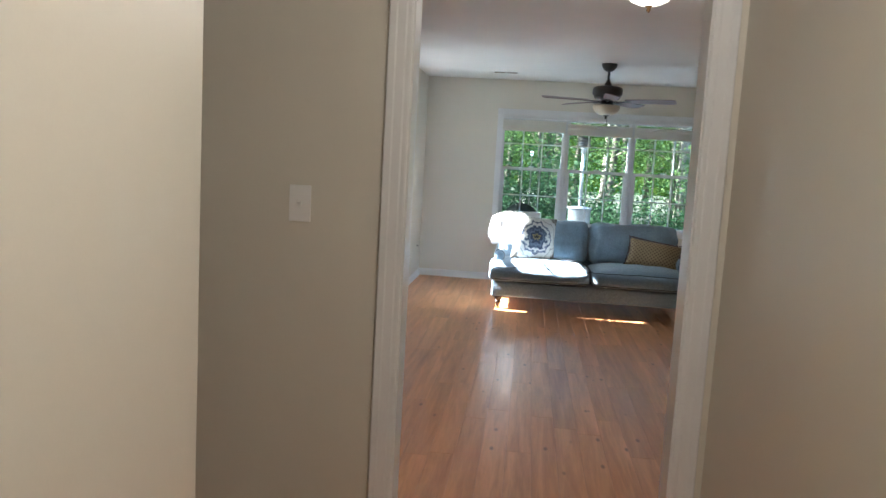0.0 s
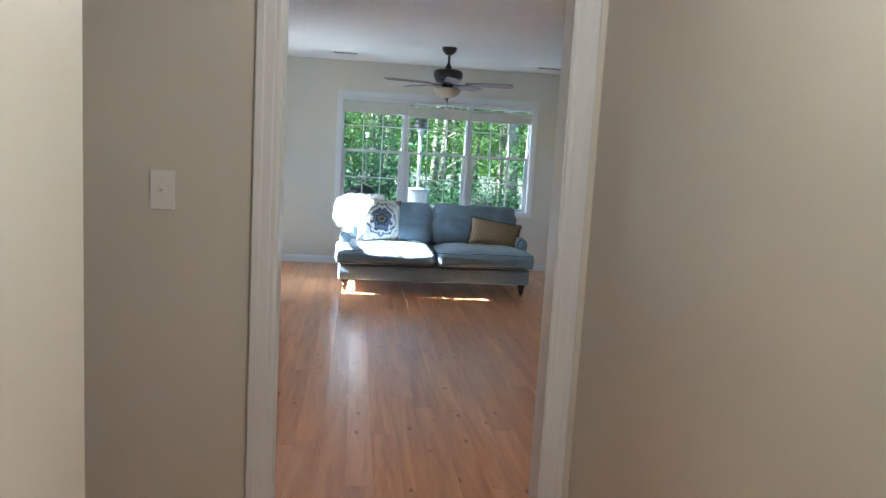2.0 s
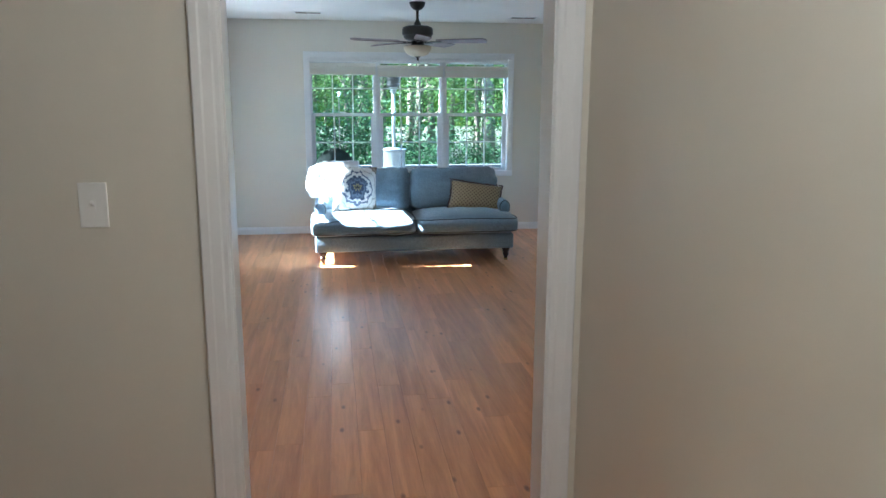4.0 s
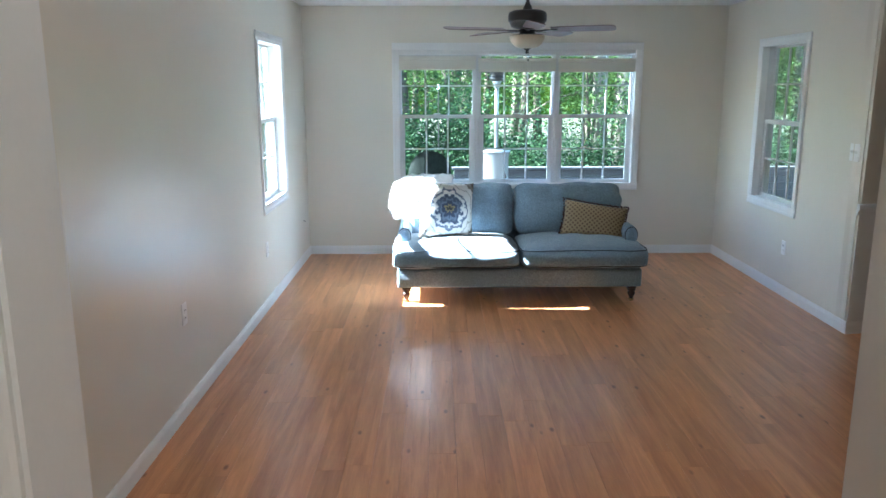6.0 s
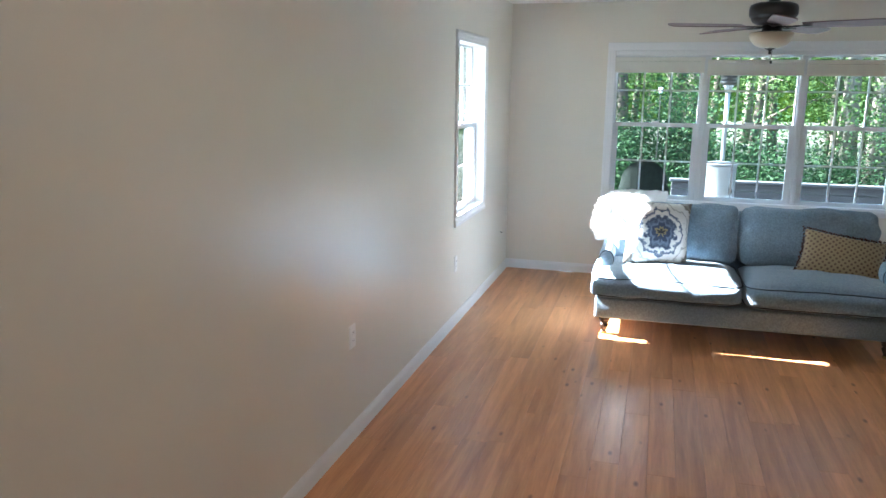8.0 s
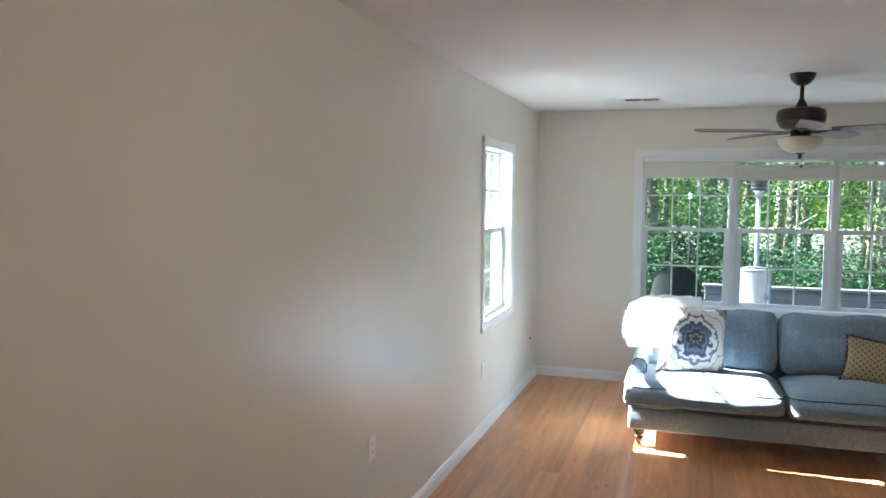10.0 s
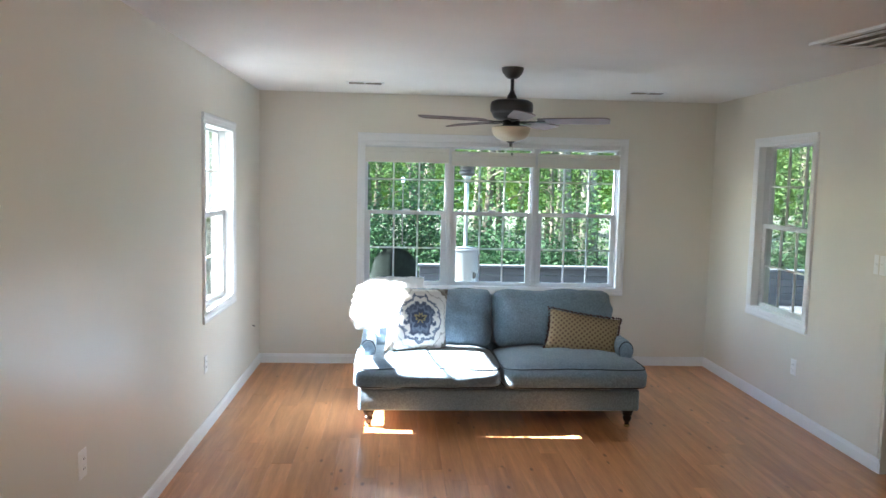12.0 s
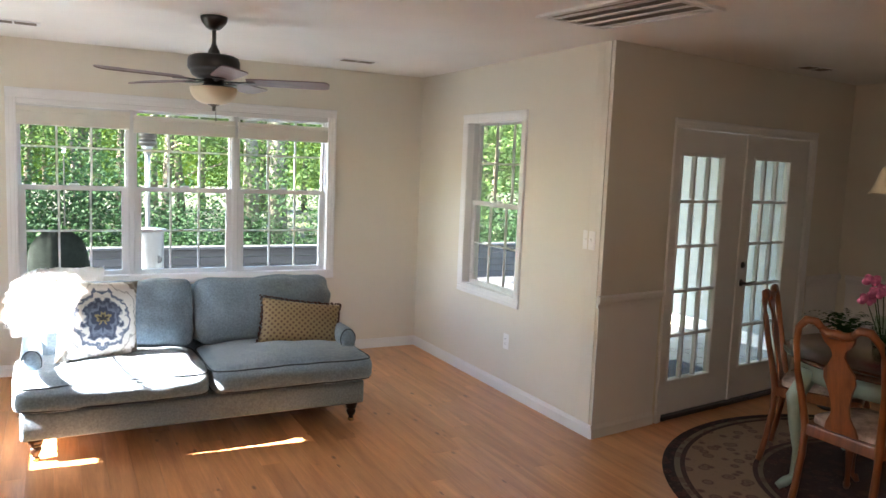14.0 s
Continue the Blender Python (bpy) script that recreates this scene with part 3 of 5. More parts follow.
def cushion_material(name, kind):
    """Printed or woven pillow cloth, patterned in the pillow's own coordinates."""
    m = bpy.data.materials.new(name)
    m.use_nodes = True
    b, link = m.node_tree.nodes["Principled BSDF"], m.node_tree.links.new
    tc = node(m, "ShaderNodeTexCoord")
    ramp = node(m, "ShaderNodeValToRGB")
    ramp.color_ramp.interpolation = "LINEAR"
    e = ramp.color_ramp.elements
    if kind == "medallion":
        def calc(op, x, y=None):
            n = m.node_tree.nodes.new("ShaderNodeMath")
            n.operation = op
            for k, v in enumerate((x, y)):
                if isinstance(v, float):
                    n.inputs[k].default_value = v
                elif v is not None:
                    link(v, n.inputs[k])
            return n.outputs[0]

        # mirrored left to right: a lobed rosette, a ring of leaves, scrolls towards the corners
        sep, com = node(m, "ShaderNodeSeparateXYZ"), node(m, "ShaderNodeCombineXYZ")
        link(tc.outputs["Object"], sep.inputs[0])
        ax = calc("ABSOLUTE", sep.outputs[0])
        link(ax, com.inputs[0]), link(sep.outputs[1], com.inputs[1])
        nz, nf = node(m, "ShaderNodeTexNoise", Scale=16.0, Detail=2.0), node(m, "ShaderNodeTexNoise", Scale=42.0, Detail=2.0)
        link(com.outputs[0], nz.inputs["Vector"]), link(com.outputs[0], nf.inputs["Vector"])
        rad = calc("SQRT", calc("ADD", calc("MULTIPLY", ax, ax), calc("MULTIPLY", sep.outputs[1], sep.outputs[1])))
        lobes = calc("MULTIPLY", calc("SINE", calc("MULTIPLY", calc("ARCTAN2", sep.outputs[1], ax), 8.0)), 0.010)
        blur = calc("ADD", calc("MULTIPLY", nz.outputs[0], 0.10), calc("MULTIPLY", nf.outputs[0], 0.045))
        link(calc("ADD", calc("ADD", rad, lobes), blur), ramp.inputs[0])
        WHITE, NAVY, SLATE = (0.74, 0.74, 0.72), (0.045, 0.06, 0.105), (0.18, 0.225, 0.31)
        cols = [(0.085, (0.03, 0.03, 0.035)), (0.10, (0.36, 0.29, 0.13)), (0.112, NAVY), (0.135, NAVY), (0.148, SLATE), (0.172, NAVY), (0.182, SLATE), (0.19, WHITE), (0.212, WHITE), (0.219, SLATE), (0.232, (0.09, 0.12, 0.18)), (0.24, WHITE), (0.272, WHITE), (0.28, (0.3, 0.31, 0.3)), (0.293, WHITE), (0.32, WHITE), (0.335, (0.17, 0.15, 0.12)), (0.36, (0.3, 0.28, 0.25)), (0.38, (0.14, 0.12, 0.1))]
        e[0].position, e[0].color = cols[0][0], (*cols[0][1], 1)
        e[1].position, e[1].color = cols[-1][0], (*cols[-1][1], 1)
        for p, c in cols[1:-1]:
            ramp.color_ramp.elements.new(p).color = (*c, 1)
        out = ramp.outputs[0]
    else:
        mp = node(m, "ShaderNodeMapping")
        mp.inputs["Rotation"].default_value = (0, 0, radians(45))
        mp.inputs["Scale"].default_value = (37, 37, 0.001)
        link(tc.outputs["Object"], mp.inputs["Vector"])
        vor = node(m, "ShaderNodeTexVoronoi", Scale=1.0, Randomness=0.0)
        link(mp.outputs[0], vor.inputs["Vector"])
        link(vor.outputs["Distance"], ramp.inputs[0])
        e[0].position, e[0].color = 0.17, (0.11, 0.06, 0.035, 1)
        e[1].position, e[1].color = 0.30, (0.30, 0.225, 0.12, 1)
        ramp.color_ramp.elements.new(0.62).color = (0.34, 0.26, 0.14, 1)
        ramp.color_ramp.elements.new(0.7).color = (0.27, 0.20, 0.10, 1)
        out = ramp.outputs[0]
    link(out, b.inputs["Base Color"])
    fine = node(m, "ShaderNodeTexNoise", Scale=300.0)
    bp = node(m, "ShaderNodeBump", Strength=0.25, Distance=0.004)
    link(tc.outputs["Object"], fine.inputs["Vector"]), link(fine.outputs[0], bp.inputs["Height"]), link(bp.outputs[0], b.inputs["Normal"])
    b.inputs["Roughness"].default_value = 0.85 if kind == "medallion" else 0.6
    return m


def pillow_bm(hx, hy, thick, wrinkle=0.006):
    bm = bmesh.new()
    bmesh.ops.create_grid(bm, x_segments=26, y_segments=26, size=1.0)
    top = list(bm.verts)
    bmesh.ops.duplicate(bm, geom=list(bm.verts) + list(bm.edges) + list(bm.faces))
    low = [v for v in bm.verts if v not in set(top)]
    for vs, s in ((top, 1), (low, -1)):
        for v in vs:
            x, y = v.co.x, v.co.y
            t = (max(0, 1 - abs(x) ** 2.6) * max(0, 1 - abs(y) ** 2.6)) ** 0.55
            px = x * hx * (1 - 0.07 * (1 - y * y) * abs(x) ** 3)
            py = y * hy * (1 - 0.07 * (1 - x * x) * abs(y) ** 3)
            w = noise.noise(Vector((px * 9, py * 9, s * 3))) * wrinkle
            v.co = (px, py, s * (thick * t + w * t))
    bmesh.ops.remove_doubles(bm, verts=bm.verts, dist=0.0005)
    bmesh.ops.recalc_face_normals(bm, faces=bm.faces)
    return bm


def leaning(x, y, z, lean, yaw, roll):
    return Matrix.Translation((x, y, z)) @ Matrix.Rotation(radians(yaw), 4, "Z") @ Matrix.Rotation(radians(lean), 4, "X") @ Matrix.Rotation(radians(roll), 4, "Z")


pil = tagged(part("throw_pillow", pillow_bm(0.235, 0.235, 0.07), cushion_material("medallion print", "medallion"), None, "", True, leaning(1.385, -1.53, 0.695, 76, 20, -6)), "white square pillow with a blue-grey medallion print on the sofa", "pillow")
gold = tagged(part("lumbar_pillow", pillow_bm(0.265, 0.155, 0.07), cushion_material("gold lattice weave", "lattice"), None, "", True, leaning(2.60, -1.46, 0.59, 62, -3, -9)), "gold woven lumbar pillow with dark beaded trim on the sofa", "pillow")
BEAD = material("dark red brown beads", (0.07, 0.025, 0.02), 0.4, 0.4, 40, 200, 0.0)
bm = bmesh.new()
rnd = random.Random(5)
for k in range(150):
    u = k / 150 * 4
    side, f = int(u), (u - int(u)) * 2 - 1
    x, y = ((f, -1), (1, f), (-f, 1), (-1, -f))[side]
    px = x * 0.265 * (1 - 0.07 * (1 - y * y) * abs(x) ** 3)
    py = y * 0.155 * (1 - 0.07 * (1 - x * x) * abs(y) ** 3)
    o = 1.0 + rnd.uniform(0.01, 0.05)
    bmesh.ops.create_icosphere(bm, subdivisions=1, radius=rnd.uniform(0.006, 0.0095), matrix=Matrix.Translation((px * o, py * (o + 0.03), rnd.uniform(-0.01, 0.01))))
part("beaded_trim", bm, BEAD, gold, "dark beaded fringe")


def throw():
    """A white fur throw laid over the sofa's back corner and arm."""
    t = thing("throw_blanket", Matrix.Translation((1.18, -1.26, 0)), "white faux fur throw draped over the sofa's back and arm", "blanket")
    bm = bmesh.new()
    nu, nv = 34, 46
    grid = []
    for j in range(nv + 1):
        v = j / nv
        row = []
        for i in range(nu + 1):
            u = i / nu * 2 - 1
            # v runs from behind the back, over the top, down the front to the seat
            if v < 0.25:
                y, z = 0.33, 0.55 + 0.34 * (v / 0.25)
            elif v < 0.45:
                a = (v - 0.25) / 0.2 * math.pi
                y, z = 0.17 + 0.16 * math.cos(a), 0.89 + 0.03 * math.sin(a)
            else:
                f = (v - 0.45) / 0.55
                y, z = 0.01 - 0.15 * f, 0.89 - 0.29 * f
            x = u * 0.25 + 0.02 * math.sin(v * 7)
            edge = max(0, -u - 0.45) / 0.55
            z -= edge ** 1.6 * (0.06 if z > 0.7 else 0.0)
            y -= edge * 0.05
            p = Vector((x, y, z))
            w = 0.022 * noise.noise(p * 7) + 0.014 * noise.noise(p * 17) + 0.008 * noise.noise(p * 40)
            row.append(bm.verts.new(p + Vector((0, -0.4, 0.7)).normalized() * (w + 0.015)))
        grid.append(row)
    for j in range(nv):
        for i in range(nu):
            bm.faces.new((grid[j][i], grid[j][i + 1], grid[j + 1][i + 1], grid[j + 1][i]))
    r = bmesh.ops.solidify(bm, geom=list(bm.faces), thickness=0.03)
    bmesh.ops.recalc_face_normals(bm, faces=bm.faces)
    part("cloth", bm, FUR, t, smooth=True)
    rnd = random.Random(3)
    verts, faces = [], []
    for k in range(4200):
        j, i = rnd.randrange(nv), rnd.randrange(nu)
        v, u = j / nv, i / nu * 2 - 1
        if v < 0.25:
            y, z, n = 0.33, 0.55 + 0.34 * (v / 0.25), Vector((0, 1, 0.2))
        elif v < 0.45:
            a = (v - 0.25) / 0.2 * math.pi
            y, z, n = 0.17 + 0.16 * math.cos(a), 0.89 + 0.03 * math.sin(a), Vector((0, 0, 1))
        else:
            f = (v - 0.45) / 0.55
            y, z, n = 0.01 - 0.15 * f, 0.89 - 0.29 * f, Vector((0, -1, 0.4))
        edge = max(0, -u - 0.45) / 0.55
        p = Vector((u * 0.25 + 0.02 * math.sin(v * 7) + rnd.uniform(-0.01, 0.01), y - edge * 0.05, z - edge ** 1.6 * (0.06 if z > 0.7 else 0.0))) + Vector((0, -0.4, 0.7)).normalized() * 0.012
        if u < -0.9:
            n = n + Vector((-1, 0, 0))
        n = (n + Vector((rnd.uniform(-0.7, 0.7), rnd.uniform(-0.7, 0.7), rnd.uniform(-0.8, 0.2)))).normalized()
        s = Vector((n.y, -n.x, 0.3)).normalized() * 0.003
        b = len(verts)
        verts += [p - s, p + s, p + n * rnd.uniform(0.007, 0.016)]
        faces.append((b, b + 1, b + 2))
    me = bpy.data.meshes.new("fur")
    me.from_pydata([tuple(v) for v in verts], [], faces)
    me.materials.append(FUR)
    f = new("fur", me)
    f.parent = t
    f["kind"] = "stuff"


throw()


# ---- ceiling fan ----
def fan():
    f = thing("ceiling_fan", Matrix.Translation((1.985, -1.74, H)), "black bronze ceiling fan with mauve-brown blades and an alabaster bowl", "ceiling fan")
    part("canopy", spin([(0.074, 0.0), (0.074, -0.012), (0.066, -0.035), (0.045, -0.06), (0.028, -0.072), (0.016, -0.074)], 32), BRONZE, f, smooth=True)
    part("downrod", spin([(0.012, -0.07), (0.012, -0.19)], 16), BRONZE, f, smooth=True)
    part("yoke_cover", spin([(0.014, -0.15), (0.018, -0.165), (0.03, -0.185), (0.036, -0.205), (0.05, -0.212)], 24), BRONZE, f, smooth=True)
    part("motor_housing", spin([(0.04, -0.208), (0.11, -0.214), (0.136, -0.226), (0.143, -0.245), (0.143, -0.285), (0.136, -0.298), (0.13, -0.30), (0.128, -0.312), (0.118, -0.33), (0.09, -0.343), (0.05, -0.346)], 40), BRONZE, f, smooth=True)
    part("switch_housing", spin([(0.05, -0.343), (0.058, -0.35), (0.058, -0.378), (0.075, -0.385), (0.12, -0.389), (0.128, -0.393)], 32), BRONZE, f, smooth=True)
    bowl = [(0.128, -0.392), (0.131, -0.398), (0.127, -0.42), (0.115, -0.445), (0.095, -0.466), (0.068, -0.48), (0.035, -0.487), (0.012, -0.489)]
    part("glass_bowl", spin(bowl, 40), BOWL, f, "cream alabaster glass bowl", True)
    part("finial", spin([(0.034, -0.484), (0.034, -0.488), (0.02, -0.494), (0.01, -0.50), (0.008, -0.51), (0.011, -0.516), (0.005, -0.524)], 20), BRONZE, f, smooth=True)
    ch = part("pull_chain", tube([(0.012, 0, -0.5), (0.0125, 0, -0.53), (0.012, 0, -0.565)], 0.0016, 6), BRONZE, f)
    part("pull_knob", spin([(0.003, -0.56), (0.008, -0.566), (0.008, -0.574), (0.003, -0.58)], 12), BRONZE, ch, smooth=True, at=Matrix.Translation((0.012, 0, 0)))
    for k in range(5):
        at = Matrix.Rotation(radians(-19 + 72 * k), 4, "Z") @ Matrix.Translation((0, 0, -0.358))
        iron = bmesh.new()
        for r in ((0.05, 0.17, -0.012, 0.012, -0.004, 0.004), (0.155, 0.23, -0.035, 0.035, -0.003, 0.003)):
            box(iron, *r)
        bevelled(iron, 0.003, 1)
        part("blade_iron", iron, BRONZE, f, at=at)
        bm = bmesh.new()
        out = []
        for x, w in ((0.18, 0.05), (0.22, 0.056), (0.40, 0.063), (0.58, 0.068), (0.62, 0.064), (0.642, 0.05), (0.65, 0.025)):
            out.append((x, w))
        pts = [(x, w) for x, w in out] + [(x, -w) for x, w in reversed(out)]
        lo = [bm.verts.new((x, y, 0.0)) for x, y in pts]
        hi = [bm.verts.new((x, y, 0.006)) for x, y in pts]
        bm.faces.new(list(reversed(lo))), bm.faces.new(hi)
        for i in range(len(pts)):
            j = (i + 1) % len(pts)
            bm.faces.new((lo[i], lo[j], hi[j], hi[i]))
        part("blade", bm, BLADE, f, at=at @ Matrix.Rotation(radians(-12), 4, "X") @ Matrix.Translation((0, 0, 0.004)))
    return f


fan()


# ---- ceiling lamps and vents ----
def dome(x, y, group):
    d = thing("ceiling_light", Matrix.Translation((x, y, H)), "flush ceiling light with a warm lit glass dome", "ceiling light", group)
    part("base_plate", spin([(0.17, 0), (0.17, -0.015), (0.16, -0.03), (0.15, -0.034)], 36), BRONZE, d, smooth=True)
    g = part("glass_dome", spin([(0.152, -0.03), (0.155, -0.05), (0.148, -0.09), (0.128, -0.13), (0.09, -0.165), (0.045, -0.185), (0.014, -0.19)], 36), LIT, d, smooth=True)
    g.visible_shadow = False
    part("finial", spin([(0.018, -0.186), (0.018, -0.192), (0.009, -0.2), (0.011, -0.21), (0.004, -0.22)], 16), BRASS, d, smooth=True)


dome(1.82, -5.33, "flush ceiling lights")
# unseen dome added to house the hallway's fill lamp
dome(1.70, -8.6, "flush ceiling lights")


def vent(x, y, lx, ly, slats, label, along_y=False, turn=0):
    v = thing("ceiling_vent", pose(x, y, H, 0, 0, turn), label, "vent")
    b = 0.022 if lx < 0.4 else 0.035
    # flat sheet coloured as the shaded duct behind the slats
    part("backing", boxes((-lx / 2 + b, lx / 2 - b, -ly / 2 + b, ly / 2 - b, -0.003, -0.001)), SHADE if along_y else DARK, v)
    d = -0.014 if along_y else -0.005
    part("frame", boxes((-lx / 2, lx / 2, -ly / 2, -ly / 2 + b, d, 0), (-lx / 2, lx / 2, ly / 2 - b, ly / 2, d, 0), (-lx / 2, -lx / 2 + b, -ly / 2 + b, ly / 2 - b, d, 0), (lx / 2 - b, lx / 2, -ly / 2 + b, ly / 2 - b, d, 0)), TRIM, v)
    for k in range(slats):
        if along_y:
            c = -lx / 2 + b + (lx - 2 * b) * (k + 0.5) / slats
            w = (lx - 2 * b) / slats * 0.40
            part("slat", box(bmesh.new(), -w, w, -ly / 2 + b, ly / 2 - b, -0.0015, 0.0015), TRIM, v, at=Matrix.Translation((c, 0, -0.012)) @ Matrix.Rotation(radians(-9), 4, "Y"))
        else:
            c = -ly / 2 + b + (ly - 2 * b) * (k + 0.5) / slats
            w = (ly - 2 * b) / slats * 0.13
            # slats take the shade grey too, so the register reads dark
            part("slat", box(bmesh.new(), -lx / 2 + b, lx / 2 - b, -w, w, -0.001, 0.001), SHADE, v, at=Matrix.Translation((0, c, -0.0055)))
    if not along_y:
        part("divider", boxes((-0.006, 0.006, -ly / 2 + b, ly / 2 - b, -0.007, -0.003)), TRIM, v)


vent(0.96, -0.724, 0.30, 0.15, 4, "small white metal register in the ceiling")
vent(3.27, -0.61, 0.30, 0.15, 4, "small white metal register in the ceiling")
vent(5.9, -2.62, 0.30, 0.15, 4, "small white metal register in the dining ceiling")
vent(3.668, -3.25, 0.50, 0.76, 4, "large white return air grille in the ceiling", True, 8)


# ---- switches and outlets ----
def plate(name, m, w, h, kind, label):
    p = thing(name, m, label, "switch" if kind != "outlet" else "outlet")
    part("cover_plate", bevelled(boxes((-w / 2, w / 2, -0.006, 0, -h / 2, h / 2)), 0.003, 2), PLASTIC, p)
    if kind == "outlet":
        for z in (-0.02, 0.02):
            f = part("receptacle", bevelled(boxes((-0.017, 0.017, -0.009, -0.003, z - 0.014, z + 0.014)), 0.003, 1), PLASTIC, p)
            for x in (-0.007, 0.005):
                part("slot", boxes((x, x + 0.002, -0.0096, -0.0085, z - 0.004, z + 0.006)), DARK, f)
    else:
        for x in ((0,) if kind == "one" else (-0.023, 0.023)):
            part("toggle_slot", boxes((x - 0.006, x + 0.006, -0.0075, -0.0055, -0.013, 0.013)), PLASTIC, p)
            part("toggle", bevelled(box(bmesh.new(), x - 0.004, x + 0.004, -0.022, -0.004, -0.004, 0.005, Matrix.Rotation(radians(-20), 4, "X")), 0.001, 1), PLASTIC, p)
            for z in (-0.03, 0.03):
                part("screw", spin([(0.003, 0), (0.003, 0.001)], 10), PLASTIC, p, at=Matrix.Translation((x, -0.006, z)) @ Matrix.Rotation(radians(90), 4, "X"))


plate("light_switch", pose(0.569, YD0, 1.282), 0.072, 0.118, "one", "ivory single light switch beside the doorway")
plate("light_switch", turn_right @ Matrix.Translation((2.487, 0, 1.236)), 0.118, 0.118, "two", "ivory double light switch near the wall's free corner")
plate("wall_outlet", turn_right @ Matrix.Translation((1.59, 0, 0.389)), 0.072, 0.115, "outlet", "ivory wall outlet above the baseboard")
plate("wall_outlet", turn_left @ Matrix.Translation((-1.905, 0, 0.454)), 0.072, 0.115, "outlet", "ivory wall outlet under the sunny window")
plate("wall_outlet", turn_left @ Matrix.Translation((-3.82, 0, 0.525)), 0.072, 0.115, "outlet", "ivory wall outlet on the long wall")
solid("cable_stub", tube([(0, -0.322, 0.402), (0.012, -0.322, 0.40), (0.02, -0.322, 0.395)], 0.004, 8), DARK, "small dark cable stub in the wall", "cable", kind="")


# ---- french doors and the porch beyond ----
# blue-grey tone dims a wall taken as white, for the porch's shade
PORCH = material("dimmed blue-grey siding", (0.24, 0.285, 0.29), 0.6, 0.04, 2, 60, 0.05)
TILE = material("pale stone tile", (0.27, 0.28, 0.27), 0.5, 0.08, 3, 40, 0.05)
GROUT = material("grey grout", (0.25, 0.25, 0.24), 0.9)
MATCLOTH = material("navy patterned mat", (0.035, 0.045, 0.07), 0.95, 0.6, 14, 60, 0.3)
fd = thing("door_3", FR, "white double french doors with small glass panes", "door", kind="structure")
frame_of_casing(fd, 0.662, 2.262, 0, 1.968, 0.06)
part("jamb", boxes((0.64, 0.656, 0.004, T - 0.004, 0, 1.985)), TRIM, fd)
part("jamb", boxes((2.274, 2.29, 0.004, T - 0.004, 0, 1.985)), TRIM, fd)
part("head_jamb", boxes((0.656, 2.274, 0.004, T - 0.004, 1.968, 1.985)), TRIM, fd)
part("threshold", bevelled(boxes((0.656, 2.274, -0.02, T, 0.002, 0.03)), 0.006, 1), BRONZE, fd, "dark metal threshold")


def french_leaf(x0, x1, gx0, gx1, handle):
    z0, z1, gz0, gz1, y0, y1 = 0.034, 1.962, 0.27, 1.79, 0.02, 0.062
    d = part("door_leaf", boxes((x0, gx0, y0, y1, z0, z1), (gx1, x1, y0, y1, z0, z1), (gx0, gx1, y0, y1, z0, gz0), (gx0, gx1, y0, y1, gz1, z1)), TRIM, fd)
    b = 0.018
    for r in ((gx0 - b, gx0, y0 - 0.008, y0, gz0 - b, gz1 + b), (gx1, gx1 + b, y0 - 0.008, y0, gz0 - b, gz1 + b), (gx0, gx1, y0 - 0.008, y0, gz0 - b, gz0), (gx0, gx1, y0 - 0.008, y0, gz1, gz1 + b)):
        part("glazing_bead", bevelled(boxes(r), 0.003, 1), TRIM, d)
    for k in (1, 2):
        x = gx0 + (gx1 - gx0) * k / 3
        part("muntin", boxes((x - 0.009, x + 0.009, y0 + 0.006, y1 - 0.006, gz0, gz1)), VINYL, d)
    for k in range(1, 5):
        z = gz0 + (gz1 - gz0) * k / 5
        part("muntin", boxes((gx0, gx1, y0 + 0.004, y1 - 0.004, z - 0.009, z + 0.009)), VINYL, d)
    for i in range(3):
        for j in range(5):
            a, c = gx0 + (gx1 - gx0) * i / 3, gx0 + (gx1 - gx0) * (i + 1) / 3
            e, f = gz0 + (gz1 - gz0) * j / 5, gz0 + (gz1 - gz0) * (j + 1) / 5
            p = part("pane", boxes((a, c, 0.039, 0.042, e, f)), GLASS, d)
            p.visible_shadow = False
    if handle:
        x = x0 + 0.05
        h = part("door_handle", spin([(0.026, 0), (0.026, 0.006), (0.012, 0.012), (0.01, 0.04)], 20), BRONZE, d, "dark lever handle", True, Matrix.Translation((x, y0, 0.90)) @ Matrix.Rotation(radians(90), 4, "X"))
        part("lever", tube([(0, 0.0, 0.036), (0.03, 0.0, 0.042), (0.08, 0.004, 0.042), (0.11, 0.008, 0.04)], 0.008, 8), BRONZE, h, smooth=True)
        part("deadbolt", spin([(0.024, 0), (0.024, 0.008), (0.01, 0.014), (0.01, 0.02)], 20), BRONZE, d, smooth=True, at=Matrix.Translation((x, y0, 1.03)) @ Matrix.Rotation(radians(90), 4, "X"))
    else:
        part("astragal", bevelled(boxes((x1 - 0.02, x1 + 0.02, y0 - 0.014, y0 - 0.001, z0, z1)), 0.004, 1), TRIM, d)


french_leaf(0.66, 1.448, 0.735, 1.19, False)
french_leaf(1.452, 2.27, 1.555, 2.015, True)

